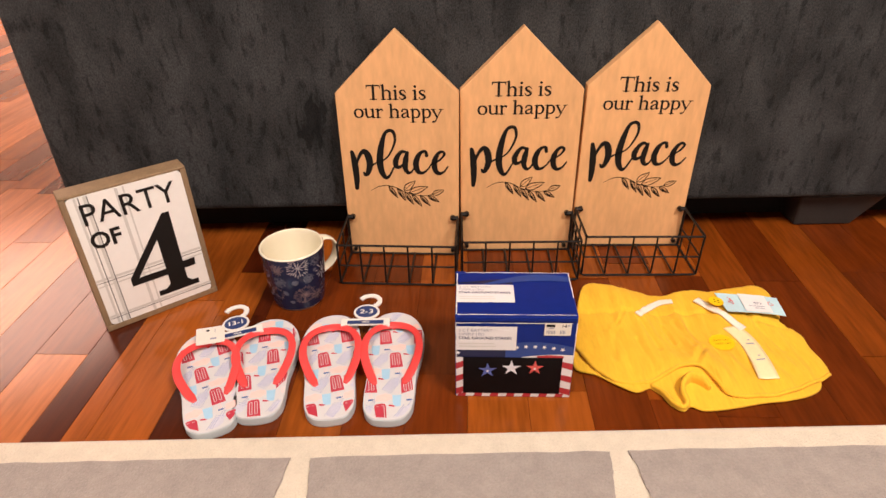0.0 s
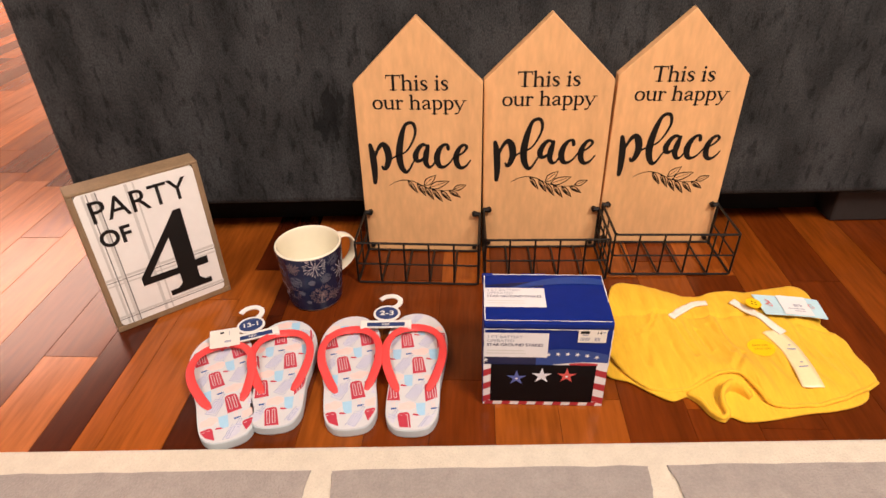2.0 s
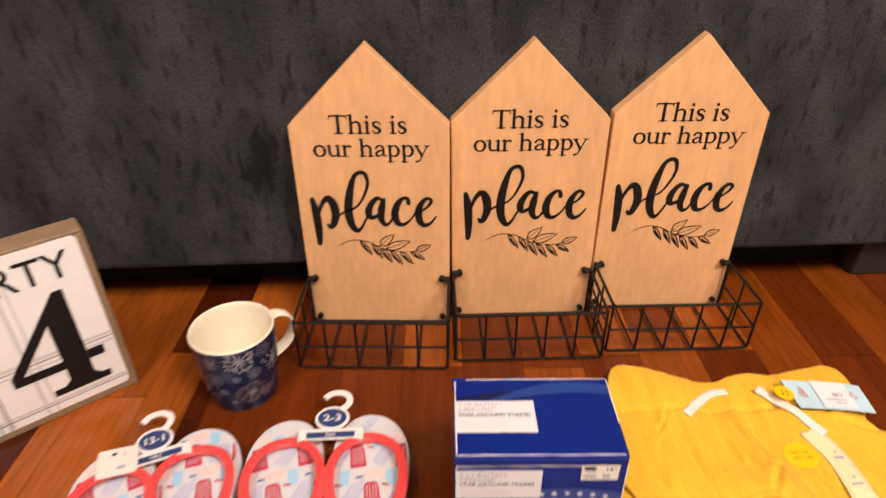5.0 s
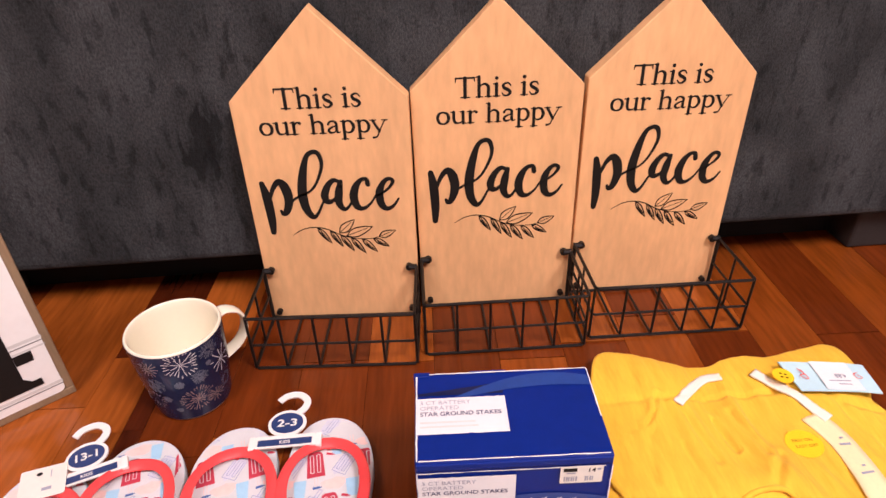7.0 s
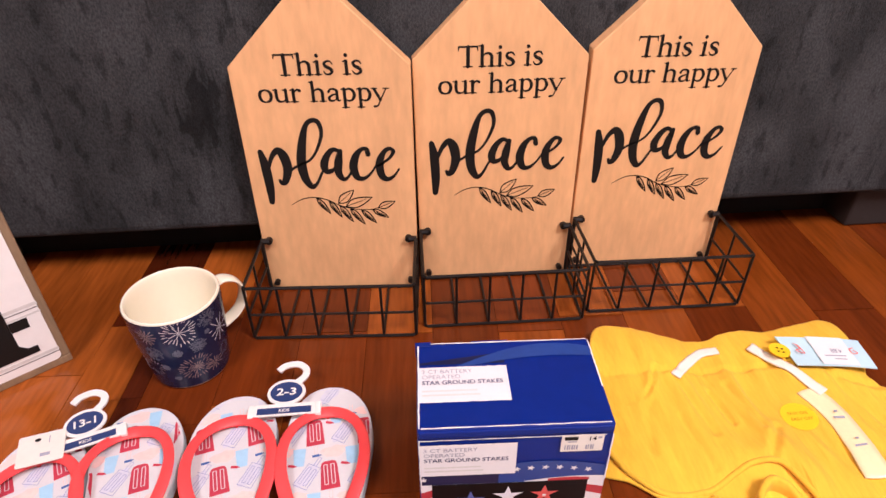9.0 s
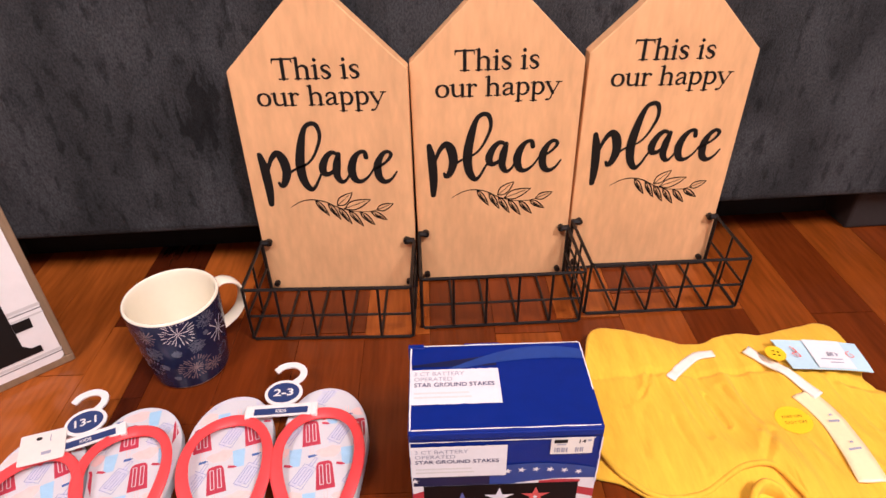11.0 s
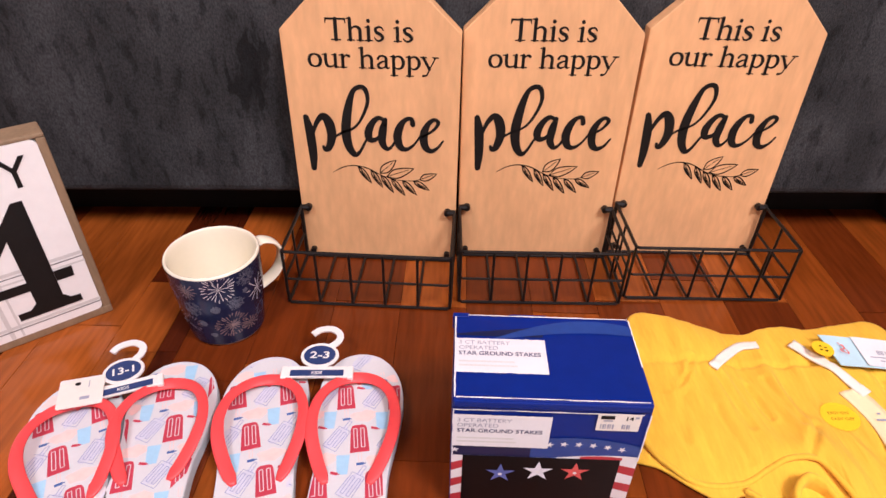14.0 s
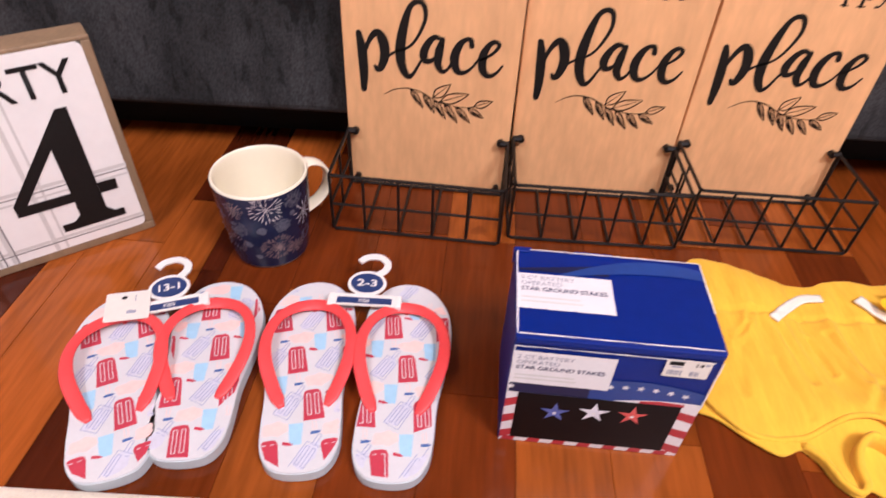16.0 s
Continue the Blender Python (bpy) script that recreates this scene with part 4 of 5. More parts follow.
    for kind, mat, name in (("pale", SOLE_TOP, "lolly_highlight_print"), ("navy", NAVY_PRINT, "blue_dash_print"), ("dash", RED_PRINT, "red_dash_print"), ("line", LILAC_PRINT, "outline_lolly_print")):
        tagged(part(name, kit[kind], mat, shoe), kind="stuff")
    # thong strap, a flat band arching from the toe post
    bm = bmesh.new()
    half = [(-0.0165, 0.060, 0.0140, 0.0104), (-0.0255, 0.079, 0.0180, 0.0115), (-0.0335, 0.104, 0.0240, 0.0112), (-0.0345, 0.128, 0.0265, 0.0098), (-0.0280, 0.150, 0.0255, 0.0094), (-0.0150, 0.1660, 0.0220, 0.0102)]
    line3 = half + [(0.002, 0.1715, 0.0200, 0.0112)] + [(0.002 - q[0], *q[1:]) for q in half[::-1]]
    band = glide([(s * q[0] * k * wide, q[1] * k, q[2], q[3]) for q in line3], 7)
    rings = []
    for i, q in enumerate(band):
        d = Vector((band[min(i + 1, len(band) - 1)] - band[max(i - 1, 0)])[:3]).normalized()
        out = Vector((q[0] - 0.001, q[1] - 0.105 * k, 0.0)).normalized() * (-0.25 * math.sin(math.pi * i / (len(band) - 1)) ** 2) + Vector((0, 0, 0.70))
        wide = d.cross(out).normalized()
        thin = wide.cross(d).normalized()
        end = min(i, len(band) - 1 - i)
        half_w = float(q[3] / 2 * math.sqrt(min(1, (end + 1.0) / 4)))
        rings.append([bm.verts.new(Vector(q[:3]) + float(half_w * math.copysign(abs(math.cos(a)) ** 0.6, math.cos(a))) * wide + float(0.0016 * math.sin(a)) * thin) for a in np.linspace(0, 2 * math.pi, 12, endpoint=False)])
    for a, b in zip(rings, rings[1:]):
        for j in range(12):
            bm.faces.new((a[j], a[(j + 1) % 12], b[(j + 1) % 12], b[j]))
    bm.faces.new(rings[0][::-1])
    bm.faces.new(rings[-1])
    bmesh.ops.recalc_face_normals(bm, faces=bm.faces)
    strap = part("strap", bm, STRAP, shoe, "coral rubber thong strap", True)
    bm = bmesh.new()
    tube(bm, [(s * 0.002 * k, 0.171 * k, 0.0125), (s * 0.002 * k, 0.171 * k, 0.0190)], 0.0022, 10)
    part("toe_post", bm, STRAP, strap)
    return shoe


SMALLER = "small white child's flip-flop with ice-lolly print and coral strap"
LARGER = "larger white child's flip-flop with ice-lolly print and coral strap"
flip_flop(pose(-0.2515, 0.4835, 0, 0, 0, 19.5), 0.195, False, SMALLER, (-0.0085, 0.1033), 1.12)
flip_flop(pose(-0.2055, 0.5020, 0, 0, 0, 6.0), 0.192, True, SMALLER, (0.0088, 0.1087), 1.12)
flip_flop(pose(-0.1165, 0.4975, 0, 0, 0, 6.8), 0.203, False, LARGER, (-0.0090, 0.1063), 1.06)
flip_flop(pose(-0.0475, 0.4945, 0, 0, 0, -0.5), 0.2085, True, LARGER, (0.0046, 0.1045), 1.03)


def shoe_hanger(m, text, label):
    hanger = thing("shoe_hanger", m, label, "hang tag", "shoe hangers")
    bm = slab(rounded(-0.029, 0.029, -0.0065, 0.0065, 0.002), 0.0, 0.0016, None, 0.0004)
    part("crossbar", bm, HANGER, hanger)
    bm = slab([(0.0185 * math.cos(a), 0.0200 + 0.0150 * math.sin(a)) for a in np.linspace(0, 2 * math.pi, 36, endpoint=False)], 0.0002, 0.0018, None, 0.0004)
    part("oval_plate", bm, HANGER, hanger)
    bm = bmesh.new()
    hook = glide([(0.0080, 0.0300), (0.0160, 0.0380), (0.0168, 0.0470), (0.0085, 0.0540), (-0.0035, 0.0530), (-0.0105, 0.0470)], 8)
    edge = []
    for sgn in (1, -1):
        row = []
        for i, q in enumerate(hook):
            d = hook[min(i + 1, len(hook) - 1)] - hook[max(i - 1, 0)]
            d /= np.linalg.norm(d)
            row.append((q[0] - sgn * d[1] * 0.0034, q[1] + sgn * d[0] * 0.0034))
        edge.append(row)
    part("hook", slab(edge[1] + edge[0][::-1], 0.0001, 0.0017), HANGER, hanger)
    for x in (-0.0315, 0.0315):
        bm = bmesh.new()
        box(bm, x - 0.0030, x + 0.0030, -0.0070, 0.0070, -0.004, 0.0019, 0.0012, 2)
        part("clip", bm, HANGER, hanger)
    bm = bmesh.new()
    disc(bm, 0, 0.0200, 0.0155, 0.0118, Matrix.Translation((0, 0, 0.0021)), 36)
    badge = part("size_badge", bm, HANGER_NAVY, hanger, "navy oval with white figures")
    words("figures", text, HANGER, badge, Matrix.Translation((-0.0095, 0.0158, 0.0024)), 0.0190, 0.0085, "", 0.02)
    bm = bmesh.new()
    poly(bm, [(-0.0255, -0.0048), (0.0255, -0.0048), (0.0255, 0.0022), (-0.0255, 0.0022)], Matrix.Translation((0, 0, 0.0020)))
    band = part("name_band", bm, HANGER_NAVY, hanger, "navy band with white capitals")
    words("band_word", "KIDS", HANGER, band, Matrix.Translation((-0.005, -0.0032, 0.0023)), 0.0100, 0.0036, "", 0.02)
    return hanger


shoe_hanger(pose(-0.0880, 0.6670, 0.0240, 6, 0, 0), "2-3", "white plastic shoe hanger marked 2-3, clipped to the straps")
shoe_hanger(pose(-0.2640, 0.6480, 0.0240, 6, 0, 20), "13-1", "white plastic shoe hanger marked 13-1, clipped to the straps")
ticket = thing("price_ticket", pose(-0.2985, 0.6400, 0.0285, 4, 3, 16.5), "blank-looking cream card ticket hanging on the flip-flops", "ticket")
part("card", slab(rounded(-0.0185, 0.0190, -0.0165, 0.0165, 0.0018), -0.0006, 0.0003), PAPER, ticket)
bm = bmesh.new()
disc(bm, -0.003, 0.0095, 0.0026, 0.0020, Matrix.Translation((0, 0, 0.0006)), 16)
part("dark_mark", bm, INK, ticket)
bm = bmesh.new()
poly(bm, rect(0.000, 0.008, -0.0095, -0.0060), Matrix.Translation((0, 0, 0.0006)))
poly(bm, rect(0.006, 0.0068, 0.0040, 0.0120), Matrix.Translation((0, 0, 0.0006)))
part("print_bars", bm, GREY_INK, ticket)

# ---- shorts ----
shorts = thing("shorts", pose(0, 0, 0), "folded yellow crinkle-cotton shorts with white drawstring and paper tags", "shorts")
CX, CY = 0.365, 0.640


def cloth(name, outline, dome, rim_z, power, wrinkle, seed, thickness, parent, label=""):
    """A sheet of cloth of that outline, domed, wrinkled and turned under at its rim."""
    ring = glide(outline, 12, True)
    n, rows = len(ring), 64
    bm = bmesh.new()
    top = []
    for r in range(1, rows + 1):
        f = r / rows
        loop = []
        for q in ring:
            x, y = CX + (q[0] - CX) * f, CY + (q[1] - CY) * f
            loop.append(bm.verts.new((x, y, cloth_z(x, y, f, dome, rim_z(x, y), power, wrinkle, seed))))
        top.append(loop)
    mid = bm.verts.new((CX, CY, cloth_z(CX, CY, 0, dome, rim_z(CX, CY), power, wrinkle, seed)))
    for j in range(n):
        bm.faces.new((mid, top[0][j], top[0][(j + 1) % n]))
        for a, b in zip(top, top[1:]):
            bm.faces.new((a[j], b[j], b[(j + 1) % n], a[(j + 1) % n]))
    under = [bm.verts.new((CX + (v.co.x - CX) * 0.985, CY + (v.co.y - CY) * 0.985, max(0.0006, v.co.z - thickness))) for v in top[-1]]
    lip = [bm.verts.new((CX + (v.co.x - CX) * 1.004, CY + (v.co.y - CY) * 1.004, max(0.0012, v.co.z - thickness * 0.5))) for v in top[-1]]
    low = bm.verts.new((CX, CY, 0.0008))
    for j in range(n):
        bm.faces.new((top[-1][j], lip[j], lip[(j + 1) % n], top[-1][(j + 1) % n]))
        bm.faces.new((lip[j], under[j], under[(j + 1) % n], lip[(j + 1) % n]))
        bm.faces.new((under[j], low, under[(j + 1) % n]))
    bmesh.ops.recalc_face_normals(bm, faces=bm.faces)
    return part(name, bm, YELLOW, parent, label, True)


# folds in the cloth: from, to, depth, half width
CREASES = [(0.302, 0.680, 0.312, 0.610, 0.0022, 0.005), (0.331, 0.664, 0.336, 0.622, 0.0030, 0.0035), (0.352, 0.668, 0.360, 0.612, 0.0024, 0.005), (0.288, 0.630, 0.296, 0.575, 0.0020, 0.005), (0.262, 0.650, 0.250, 0.600, 0.0018, 0.006),
           (0.286, 0.697, 0.276, 0.674, 0.0045, 0.0026), (0.276, 0.674, 0.262, 0.659, 0.0042, 0.0026), (0.262, 0.659, 0.230, 0.650, 0.0034, 0.0026), (0.460, 0.680, 0.480, 0.610, 0.0020, 0.006), (0.440, 0.610, 0.470, 0.560, 0.0018, 0.007), (0.372, 0.612, 0.350, 0.580, 0.0028, 0.005), (0.470, 0.668, 0.506, 0.655, 0.0024, 0.005)]


def cloth_z(x, y, f, dome, rim_z, power, wrinkle, seed):
    z = rim_z + dome * (1 - f ** power)
    p = Vector((x * 30 + 1.5 * noise.noise(Vector((x * 7, y * 7, seed))), y * 5, seed))
    z += wrinkle * (noise.noise(p) * 0.55 + 0.24 * noise.noise(Vector((x * 85, y * 9, seed + 3)))) * (1 - 0.55 * f ** 6)
    z += 0.45 * wrinkle * noise.noise(Vector((x * 13, y * 9, seed + 9)))
    # seam under the waistband
    z -= 0.0030 * math.exp(-((y - 0.690 - 0.03 * (0.34 - x)) / 0.0030) ** 2)
    for ax, ay, bx, by, deep, wide in CREASES:
        f2 = min(1, max(0, ((x - ax) * (bx - ax) + (y - ay) * (by - ay)) / ((bx - ax) ** 2 + (by - ay) ** 2)))
        gap = math.hypot(x - ax - f2 * (bx - ax), y - ay - f2 * (by - ay)) / wide
        z += deep * (math.exp(-(gap - 1.2) ** 2) * 0.6 - math.exp(-gap ** 2))
    # the leg opening stands up where the hem is curled below it, and the gathered waist is thicker
    z += 0.008 * math.exp(-((x - 0.337) / 0.032) ** 2 - ((y - 0.580) / 0.022) ** 2)
    z += 0.005 / (1 + math.exp(-(y - 0.700) / 0.010))
    return max(z, 0.0035)


UNDER_CUT = [(0.215, 0.665), (0.201, 0.625), (0.195, 0.600), (0.197, 0.583), (0.220, 0.574), (0.241, 0.556), (0.263, 0.542), (0.282, 0.548), (0.293, 0.542), (0.301, 0.519), (0.312, 0.509), (0.323, 0.516), (0.337, 0.509), (0.368, 0.511), (0.413, 0.519), (0.449, 0.523), (0.483, 0.533), (0.501, 0.552), (0.510, 0.600), (0.480, 0.690), (0.360, 0.700), (0.260, 0.700)]
TOP_CUT = [(0.240, 0.759), (0.255, 0.764), (0.278, 0.758), (0.302, 0.748), (0.334, 0.736), (0.359, 0.734), (0.378, 0.741), (0.400, 0.745), (0.428, 0.740), (0.462, 0.745), (0.498, 0.750), (0.513, 0.736), (0.512, 0.690), (0.503, 0.669), (0.513, 0.650), (0.519, 0.636), (0.517, 0.612), (0.520, 0.586), (0.516, 0.562), (0.496, 0.551), (0.451, 0.533), (0.415, 0.528), (0.376, 0.530), (0.367, 0.550), (0.356, 0.571), (0.333, 0.575), (0.312, 0.569), (0.284, 0.557), (0.247, 0.558), (0.223, 0.578), (0.207, 0.608), (0.202, 0.630), (0.216, 0.690), (0.228, 0.730)]


def front_hem(x, y):
    return 0.0080 + 0.0015 * min(1, max(0, (0.62 - y) / 0.08))


cloth("back_panel", UNDER_CUT, 0.002, lambda x, y: 0.0050, 3, 0.0018, 4.0, 0.005, shorts)
DOME, CRINKLE = 0.0050, 0.0125
cloth("front_panel", TOP_CUT, DOME, front_hem, 3.0, CRINKLE, 1.0, 0.0045, shorts)


def top_z(x, y):
    ring = glide(TOP_CUT, 8, True)
    a = math.atan2(y - CY, x - CX)
    near = min(ring, key=lambda q: abs(math.remainder(math.atan2(q[1] - CY, q[0] - CX) - a, 2 * math.pi)))
    f = min(1, math.hypot(x - CX, y - CY) / math.hypot(near[0] - CX, near[1] - CY))
    return cloth_z(x, y, f, DOME, front_hem(x, y), 3.0, CRINKLE, 1.0)


# hems: rounded seams along the leg openings, and the curled one
bm = bmesh.new()
hem = glide([(0.207, 0.608), (0.223, 0.578), (0.247, 0.558), (0.284, 0.557), (0.312, 0.569), (0.333, 0.575), (0.356, 0.571), (0.367, 0.550), (0.376, 0.530), (0.415, 0.528), (0.451, 0.533), (0.496, 0.551), (0.516, 0.562)], 8)
tube(bm, [(q[0], q[1], top_z(q[0], q[1]) - 0.0008) for q in hem], 0.0027, 8)
part("leg_hem", bm, YELLOW, shorts, "", True)
bm = bmesh.new()
curl = glide([(0.284, 0.551, 0.009), (0.294, 0.540, 0.010), (0.301, 0.522, 0.010), (0.311, 0.512, 0.010), (0.318, 0.518, 0.012), (0.317, 0.533, 0.016), (0.322, 0.546, 0.021), (0.334, 0.554, 0.024), (0.346, 0.549, 0.021), (0.354, 0.540, 0.014)], 8)
rows = []
for i, q in enumerate(curl):
    d = curl[min(i + 1, len(curl) - 1)] - curl[max(i - 1, 0)]
    d = d[:2] / (np.linalg.norm(d[:2]) + 1e-9)
    s = np.array((-d[1], d[0]))
    row = []
    for off, z in ((-0.0022, 0.001), (-0.0026, q[2] * 0.6), (-0.0030, q[2] - 0.0015), (0.0, q[2] + 0.0008), (0.0030, q[2] - 0.0015), (0.0026, q[2] * 0.6), (0.0022, 0.001)):
        row.append(bm.verts.new((q[0] + s[0] * off, q[1] + s[1] * off, z + 0.0006 * noise.noise(Vector((q[0] * 90, q[1] * 90, z * 60))))))
    rows.append(row)
for a, b in zip(rows, rows[1:]):
    for j in range(6):
        bm.faces.new((a[j], a[j + 1], b[j + 1], b[j]))
bm.faces.new(rows[0])
bm.faces.new(rows[-1][::-1])
bmesh.ops.recalc_face_normals(bm, faces=bm.faces)
part("curled_hem", bm, YELLOW, shorts, "", True)


def tape(points, width, lift, thick=0.0009):
    """A flat strip that follows the cloth."""
    line = glide(points, 10)
    bm = bmesh.new()
    rows = []
    heights = [sum(top_z(q[0] + dx, q[1] + dy) for dx, dy in ((0, 0), (0.004, 0.004), (-0.004, 0.004), (0.004, -0.004), (-0.004, -0.004))) / 5 for q in line]
    for i, q in enumerate(line):
        d = line[min(i + 1, len(line) - 1)] - line[max(i - 1, 0)]
        d /= np.linalg.norm(d)
        s = np.array((-d[1], d[0]))
        near = heights[max(0, i - 4):i + 5]
        flat = sum(near) / len(near)
        row = []
        for a in np.linspace(-1, 1, 5):
            p = q + s * a * width / 2
            z = max(flat, top_z(*p) * 0.7 + flat * 0.3) + lift
            row.append((bm.verts.new((p[0], p[1], z + thick)), bm.verts.new((p[0], p[1], z - 0.001))))
        rows.append(row)
    for a, b in zip(rows, rows[1:]):
        for j in range(4):
            bm.faces.new((a[j][0], b[j][0], b[j + 1][0], a[j + 1][0]))
            bm.faces.new((a[j][1], a[j + 1][1], b[j + 1][1], b[j][1]))
        for j, side in ((0, 1), (4, -1)):
            bm.faces.new((a[j][0], a[j][1], b[j][1], b[j][0])[::side])
    for row in (rows[0], rows[-1]):
        for j in range(4):
            bm.faces.new((row[j][0], row[j + 1][0], row[j + 1][1], row[j][1]))
    bmesh.ops.recalc_face_normals(bm, faces=bm.faces)
    return bm


part("drawstring", tape([(0.362, 0.713), (0.343, 0.713), (0.321, 0.697), (0.302, 0.680)], 0.0098, 0.0022), LACE, shorts, "flat white drawstring end", True)
part("drawstring", tape([(0.397, 0.714), (0.411, 0.694), (0.427, 0.669), (0.439, 0.646)], 0.0120, 0.0026), LACE, shorts, "flat white drawstring end", True)
strip = part("size_strip", tape([(0.424, 0.652), (0.435, 0.621), (0.436, 0.586), (0.433, 0.552)], 0.0250, 0.0018, 0.0003), STRIP, shorts, "long whitish adhesive size strip", True)
for y in (0.618, 0.586):
    bm = bmesh.new()
    for dx, w, dy in ((-0.001, 0.003, 0.004), (-0.0055, 0.011, -0.003)):
        poly(bm, rect(0.436 + dx, 0.436 + dx + w, y + dy, y + dy + 0.0022), Matrix.Translation((0, 0, 0)))
    for v in bm.verts:
        v.co.z = top_z(v.co.x, v.co.y) + 0.0036
    part("small_print_bar", bm, GREY_INK, strip)
# the sticker lies on the mean slope of the cloth, clear of its crinkles
SX, SY, SR = 0.4005, 0.6220, 0.0165
slope_x = (top_z(SX + 0.014, SY) - top_z(SX - 0.014, SY)) / 0.028
slope_y = (top_z(SX, SY + 0.014) - top_z(SX, SY - 0.014)) / 0.028
around = [(SX + SR * f * math.cos(a), SY + SR * f * math.sin(a)) for a in np.linspace(0, 2 * math.pi, 24, endpoint=False) for f in (0.0, 0.5, 1.0)]
SZ = float(np.percentile([top_z(x, y) - slope_x * (x - SX) - slope_y * (y - SY) for x, y in around], 80)) + 0.0010


def sticker_z(x, y):
    return SZ + slope_x * (x - SX) + slope_y * (y - SY)


bm = bmesh.new()
disc(bm, SX, SY, SR, SR, Matrix.Identity(4), 36)
for v in bm.verts:
    v.co.z = sticker_z(v.co.x, v.co.y)
sticker = part("round_sticker", bm, STICKER, shorts, "bright yellow round sticker")
for text, y, wide in (("EASY ON", 0.6245, 0.0185), ("EASY OFF", 0.6175, 0.0205)):
    line_ob = words("sticker_words", text, STICKER_INK, sticker, Matrix.Translation((0.3910, y, 0)) @ Matrix.Rotation(radians(-3), 4, "Z"), wide, 0.0034, "", 0.008)
    for v in line_ob.data.vertices:
        v.co.z = sticker_z(v.co.x, v.co.y) + 0.0004

tag = thing("hang_tag", pose(0.4665, 0.6935, 0.0215, 2, 2, -6.5), "pale blue card hang tag with white price label, on shorts", "hang tag")
bm = slab([(-0.036, -0.020), (0.0445, -0.021), (0.0445, 0.019), (-0.044, 0.020)], -0.0006, 0.0006)
bmesh.ops.subdivide_edges(bm, edges=list(bm.edges), cuts=6, use_grid_fill=True)
for v in bm.verts:
    v.co.z += 0.002 * math.sin((v.co.x + 0.05) * 30) + 0.0015 * noise.noise(v.co * 25)
part("card", bm, TAG_BLUE, tag)
lift = Matrix.Translation((0, 0, 0.0040))
bm = bmesh.new()
poly(bm, [(-0.010, -0.0195), (0.027, -0.0200), (0.025, 0.0190), (-0.013, 0.0200)], Matrix.Translation((0, 0, 0.0034)))
part("price_label", bm, TAG_WHITE, tag, "white price label")
words("price_figures", "4.88", GREY_INK, tag, lift @ Matrix.Translation((0.0165, 0.0020, 0)) @ Matrix.Rotation(radians(180), 4, "Z"), 0.0115, 0.0060, "", 0.008)
bm = bmesh.new()
poly(bm, rect(-0.004, 0.018, -0.0085, -0.0072), lift)
poly(bm, rect(0.004, 0.017, -0.0130, -0.0117), lift)
part("label_bars", bm, GREY_INK, tag)
bm = bmesh.new()
pen(bm, [(-0.030, 0.008, 0.001), (-0.026, 0.001, 0.0014), (-0.031, -0.002, 0.001), (-0.024, -0.006, 0.0012), (-0.027, 0.006, 0.001)], lift, 6)
part("red_flourish", bm, TAG_RED, tag)
bm = bmesh.new()
pen(bm, [(0.030, 0.004, 0.0008), (0.0255, 0.002, 0.0010), (0.027, -0.004, 0.0008), (0.032, -0.003, 0.0009), (0.029, 0.001, 0.0008)], lift, 6)
part("red_flourish", bm, TAG_RED, tag)
bm = bmesh.new()
disc(bm, -0.048, -0.002, 0.0105, 0.0105, Matrix.Translation((0, 0, 0.0032)), 28)
dot = part("yellow_disc", bm, STICKER, tag, "yellow paper disc")
bm = bmesh.new()
for x, y in ((-0.0500, 0.0005), (-0.0455, -0.0010), (-0.0505, -0.0045), (-0.0455, -0.0055)):
    disc(bm, x, y, 0.0016, 0.0009, lift, 10)
part("disc_marks", bm, INK, dot)

# ---- floor planks ----
STEP = 0.0757
PLAN = {  # tones of the boards that show, from the rug towards the sofa and beyond, with the joints between them
    -6: ("pmp", (1.15, 1.9)), -5: ("pop", (0.95, 1.7)), -4: ("ppm", (1.05, 1.5)), -3: ("mop", (0.92, 1.6)), -2: ("pmo", (0.64, 1.4)), -1: ("oo", (0.86,)),
    0: ("oo", (0.76,)), 1: ("dood", (0.58, 0.72, 0.835)), 2: ("mmo", (0.68, 0.84)), 3: ("omd", (0.70, 0.95)), 4: ("mm", (0.80,)), 5: ("mmo", (0.585, 0.79)),
    6: ("om", (0.60,)), 7: ("onm", (0.55, 0.78)), 8: ("mo", (0.80,)), 9: ("mnm", (0.53, 0.84)), 10: ("mmo", (0.50, 0.80)), 11: ("mn", (0.70,)), 12: ("mm", (0.78,)), 13: ("nn", (0.60,)), 14: ("mm", (0.80,)), 15: ("mmm", (0.8, 1.2)), 16: ("mo", (0.7,)),
}
SPLIT = {-1: (0.047, "do"), 1: (0.054, "xd")}  # boards of two tones lengthwise: the first tone's width, and both (x: as planned)
rng = random.Random(7)
last_end = {}
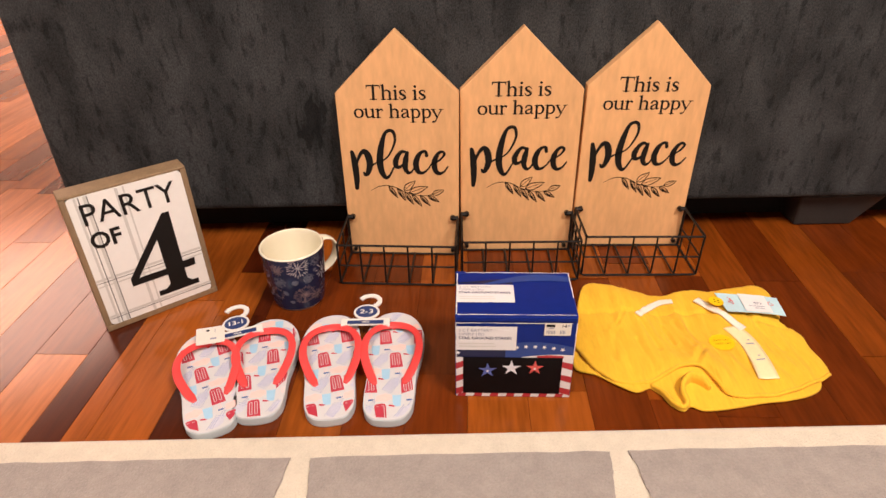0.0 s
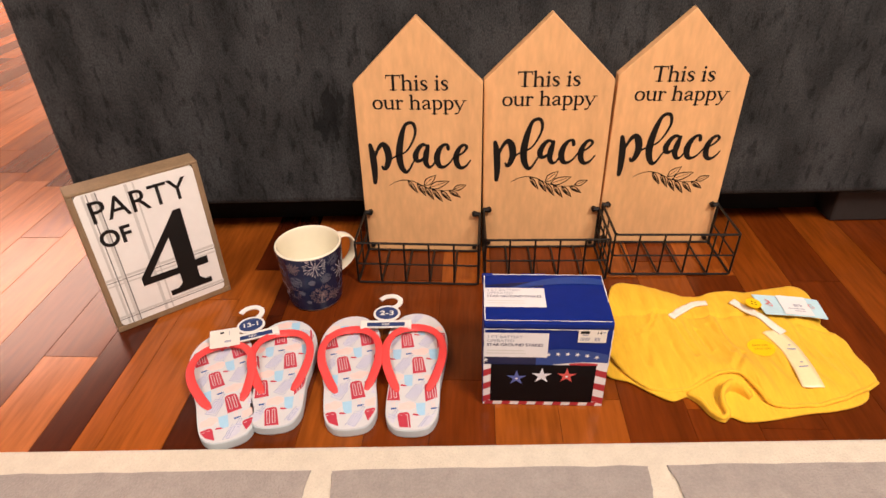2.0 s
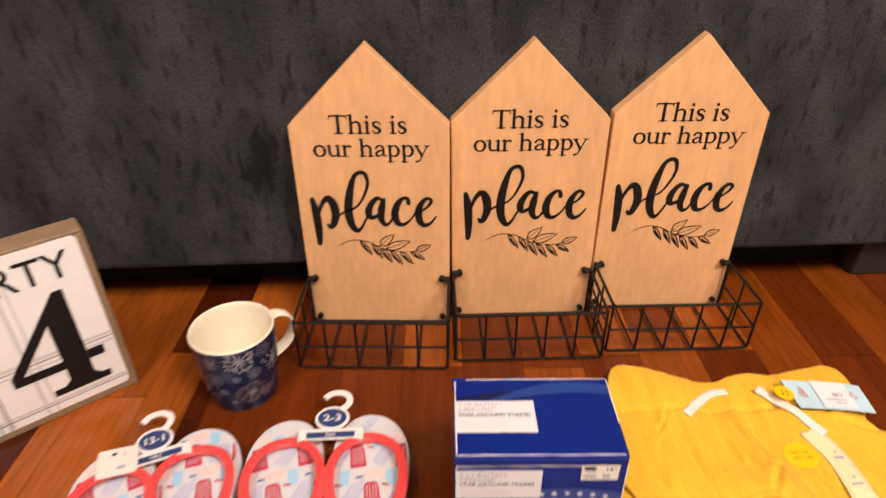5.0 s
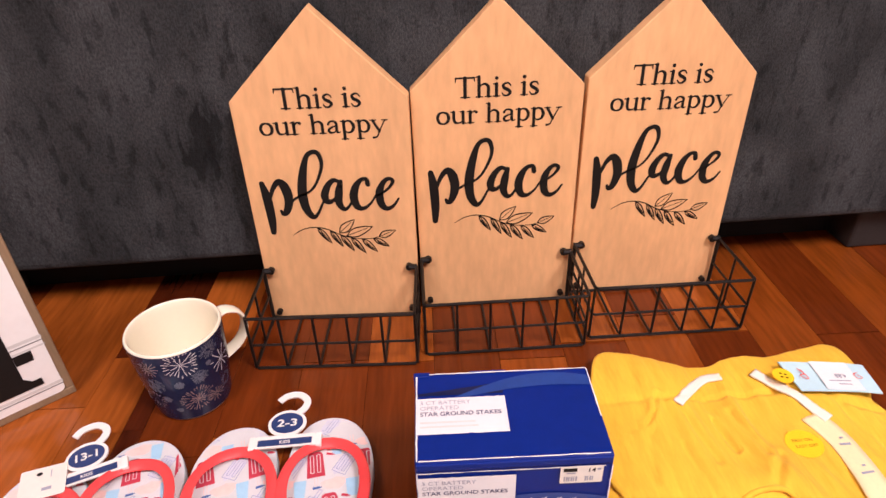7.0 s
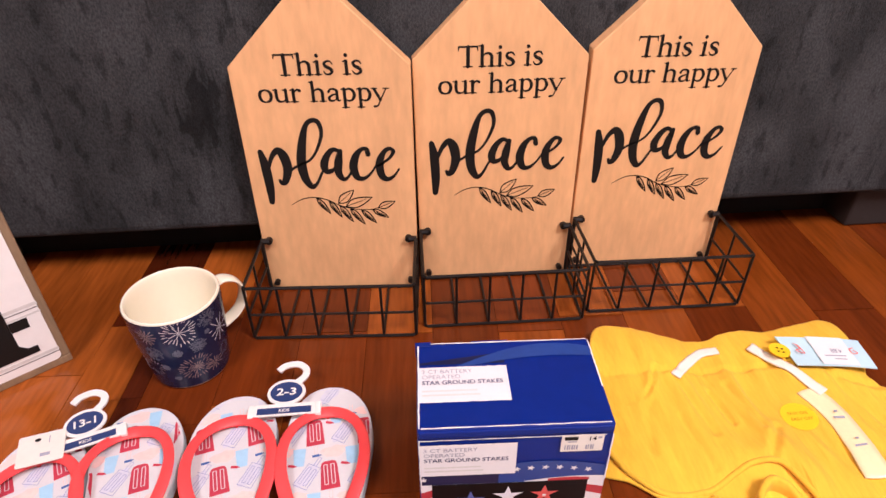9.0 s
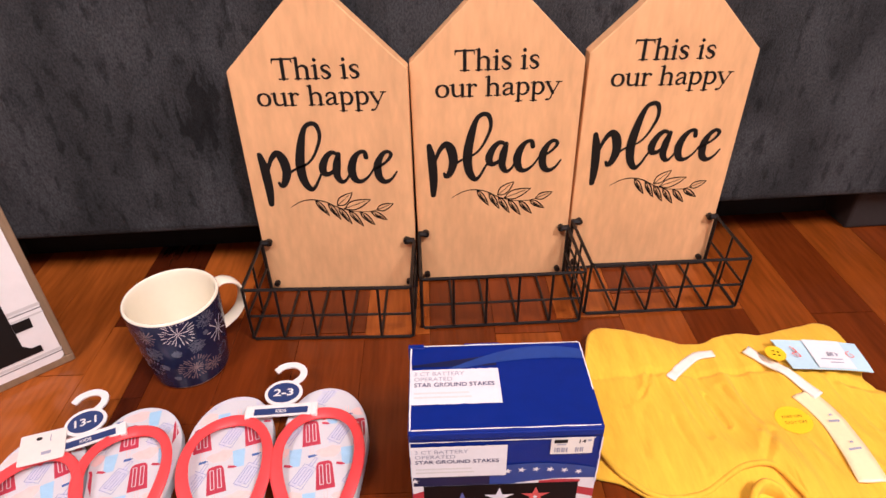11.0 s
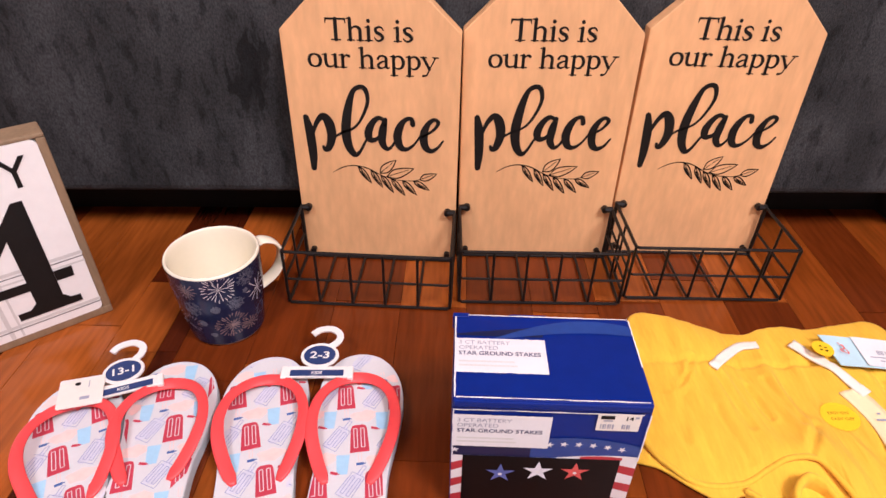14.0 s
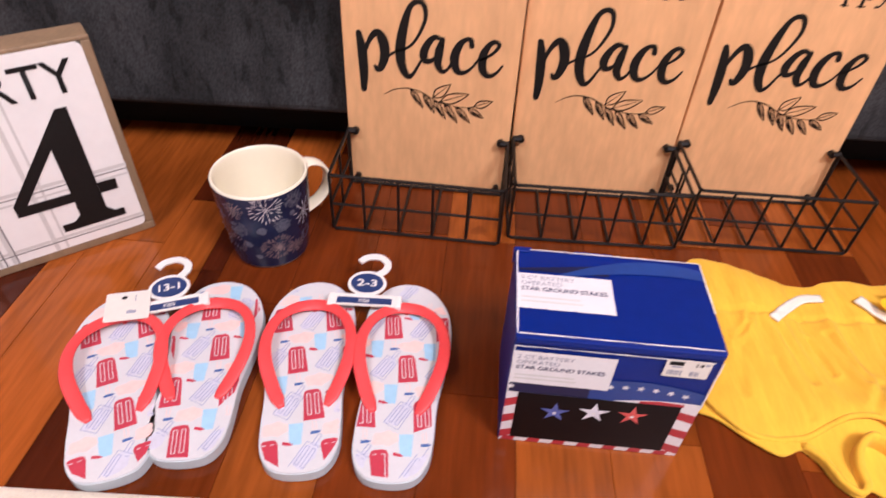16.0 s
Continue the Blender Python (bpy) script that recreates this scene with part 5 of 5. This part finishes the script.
for strip_no in range(-30, 23):
    s0 = -0.4055 + STEP * strip_no
    s1 = s0 + STEP
    if strip_no in PLAN:
        tones, cuts = PLAN[strip_no]
        ends = [0.30, *cuts, 1.9 + 0.9 * rng.random()]
        tones = list(tones)
    else:
        ends, tones = [0.30], []
        while ends[-1] < 1.9:
            ends.append(ends[-1] + rng.uniform(0.45, 1.1))
            tones.append(rng.choice("mmopd" if strip_no > 0 else "mopp"))
    if strip_no < 0:
        while ends[-1] < 4.2:
            ends.append(ends[-1] + rng.uniform(0.6, 1.3))
            tones.append(rng.choice("mopp"))
    last_end[strip_no] = ends[-1]
    boards = []
    for y0, y1, tone in zip(ends, ends[1:], tones):
        if strip_no in SPLIT and y0 < 0.84:
            wide, pair = SPLIT[strip_no]
            boards.append((s0, wide, y0, y1, tone if pair[0] == "x" else pair[0]))
            boards.append((s0 + wide, STEP - wide, y0, y1, tone if pair[1] == "x" else pair[1]))
        else:
            boards.append((s0, STEP, y0, y1, tone))
    for left, across, y0, y1, tone in boards:
        g = 0.0002
        bm = bmesh.new()
        h, w = (y1 - y0) / 2, across / 2
        low = [bm.verts.new((x, y, -0.004)) for x, y in ((-w + g, -h + g), (w - g, -h + g), (w - g, h - g), (-w + g, h - g))]
        midr = [bm.verts.new((v.co.x, v.co.y, -0.0003)) for v in low]
        topr = [bm.verts.new((v.co.x * (1 - 0.0004 / w), v.co.y, 0.0)) for v in low]
        bm.faces.new(topr)
        for a, b in ((low, midr), (midr, topr)):
            for i in range(4):
                bm.faces.new((a[i], a[(i + 1) % 4], b[(i + 1) % 4], b[i]))
        board = part("plank", bm, PLANK[tone], floor)
        board.matrix_basis = pose(left + across / 2 + 0.045 * ((y0 + y1) / 2 - 0.5), (y0 + y1) / 2, 0, 0, 0, -2.58)

# the rest of the floor, boards of the same tones joined into one field
rest = bpy.data.meshes.new("plank_field")
verts, faces, tone_of = [], [], []
slope = math.tan(radians(2.58))
for strip_no in range(-64, 66):
    s0 = -0.4055 + STEP * strip_no
    spans = [(-3.48, 5.98)]
    if strip_no in last_end:
        spans = [(-3.48, 0.2996), (last_end[strip_no] + 0.004, 5.98)]
    for y_from, y_to in spans:
        y = y_from
        while y < y_to - 0.01:
            y_next = min(y_to, y + rng.uniform(0.5, 1.2))
            a, b = s0 + slope * (y - 0.5), s0 + slope * (y_next - 0.5)
            if min(a, b) > -4.49 and max(a, b) + STEP < 4.49:
                k = len(verts)
                for g, z in ((0.0002, -0.004), (0.0006, -0.0006)):
                    verts += [(a + g, y + g, z), (a + STEP - g, y + g, z), (b + STEP - g, y_next - g, z), (b + g, y_next - g, z)]
                faces += [(k + 4, k + 5, k + 6, k + 7)] + [(k + i, k + (i + 1) % 4, k + 4 + (i + 1) % 4, k + 4 + i) for i in range(4)]
                tone_of += [rng.choice((0, 1, 1, 2, 3))] * 5
            y = y_next
rest.from_pydata(verts, [], faces)
for tone in "dmop":
    rest.materials.append(PLANK[tone])
rest.polygons.foreach_set("material_index", tone_of)
rest.update()
field = new("plank_field", rest)
field.parent = floor
tagged(field, kind="stuff")
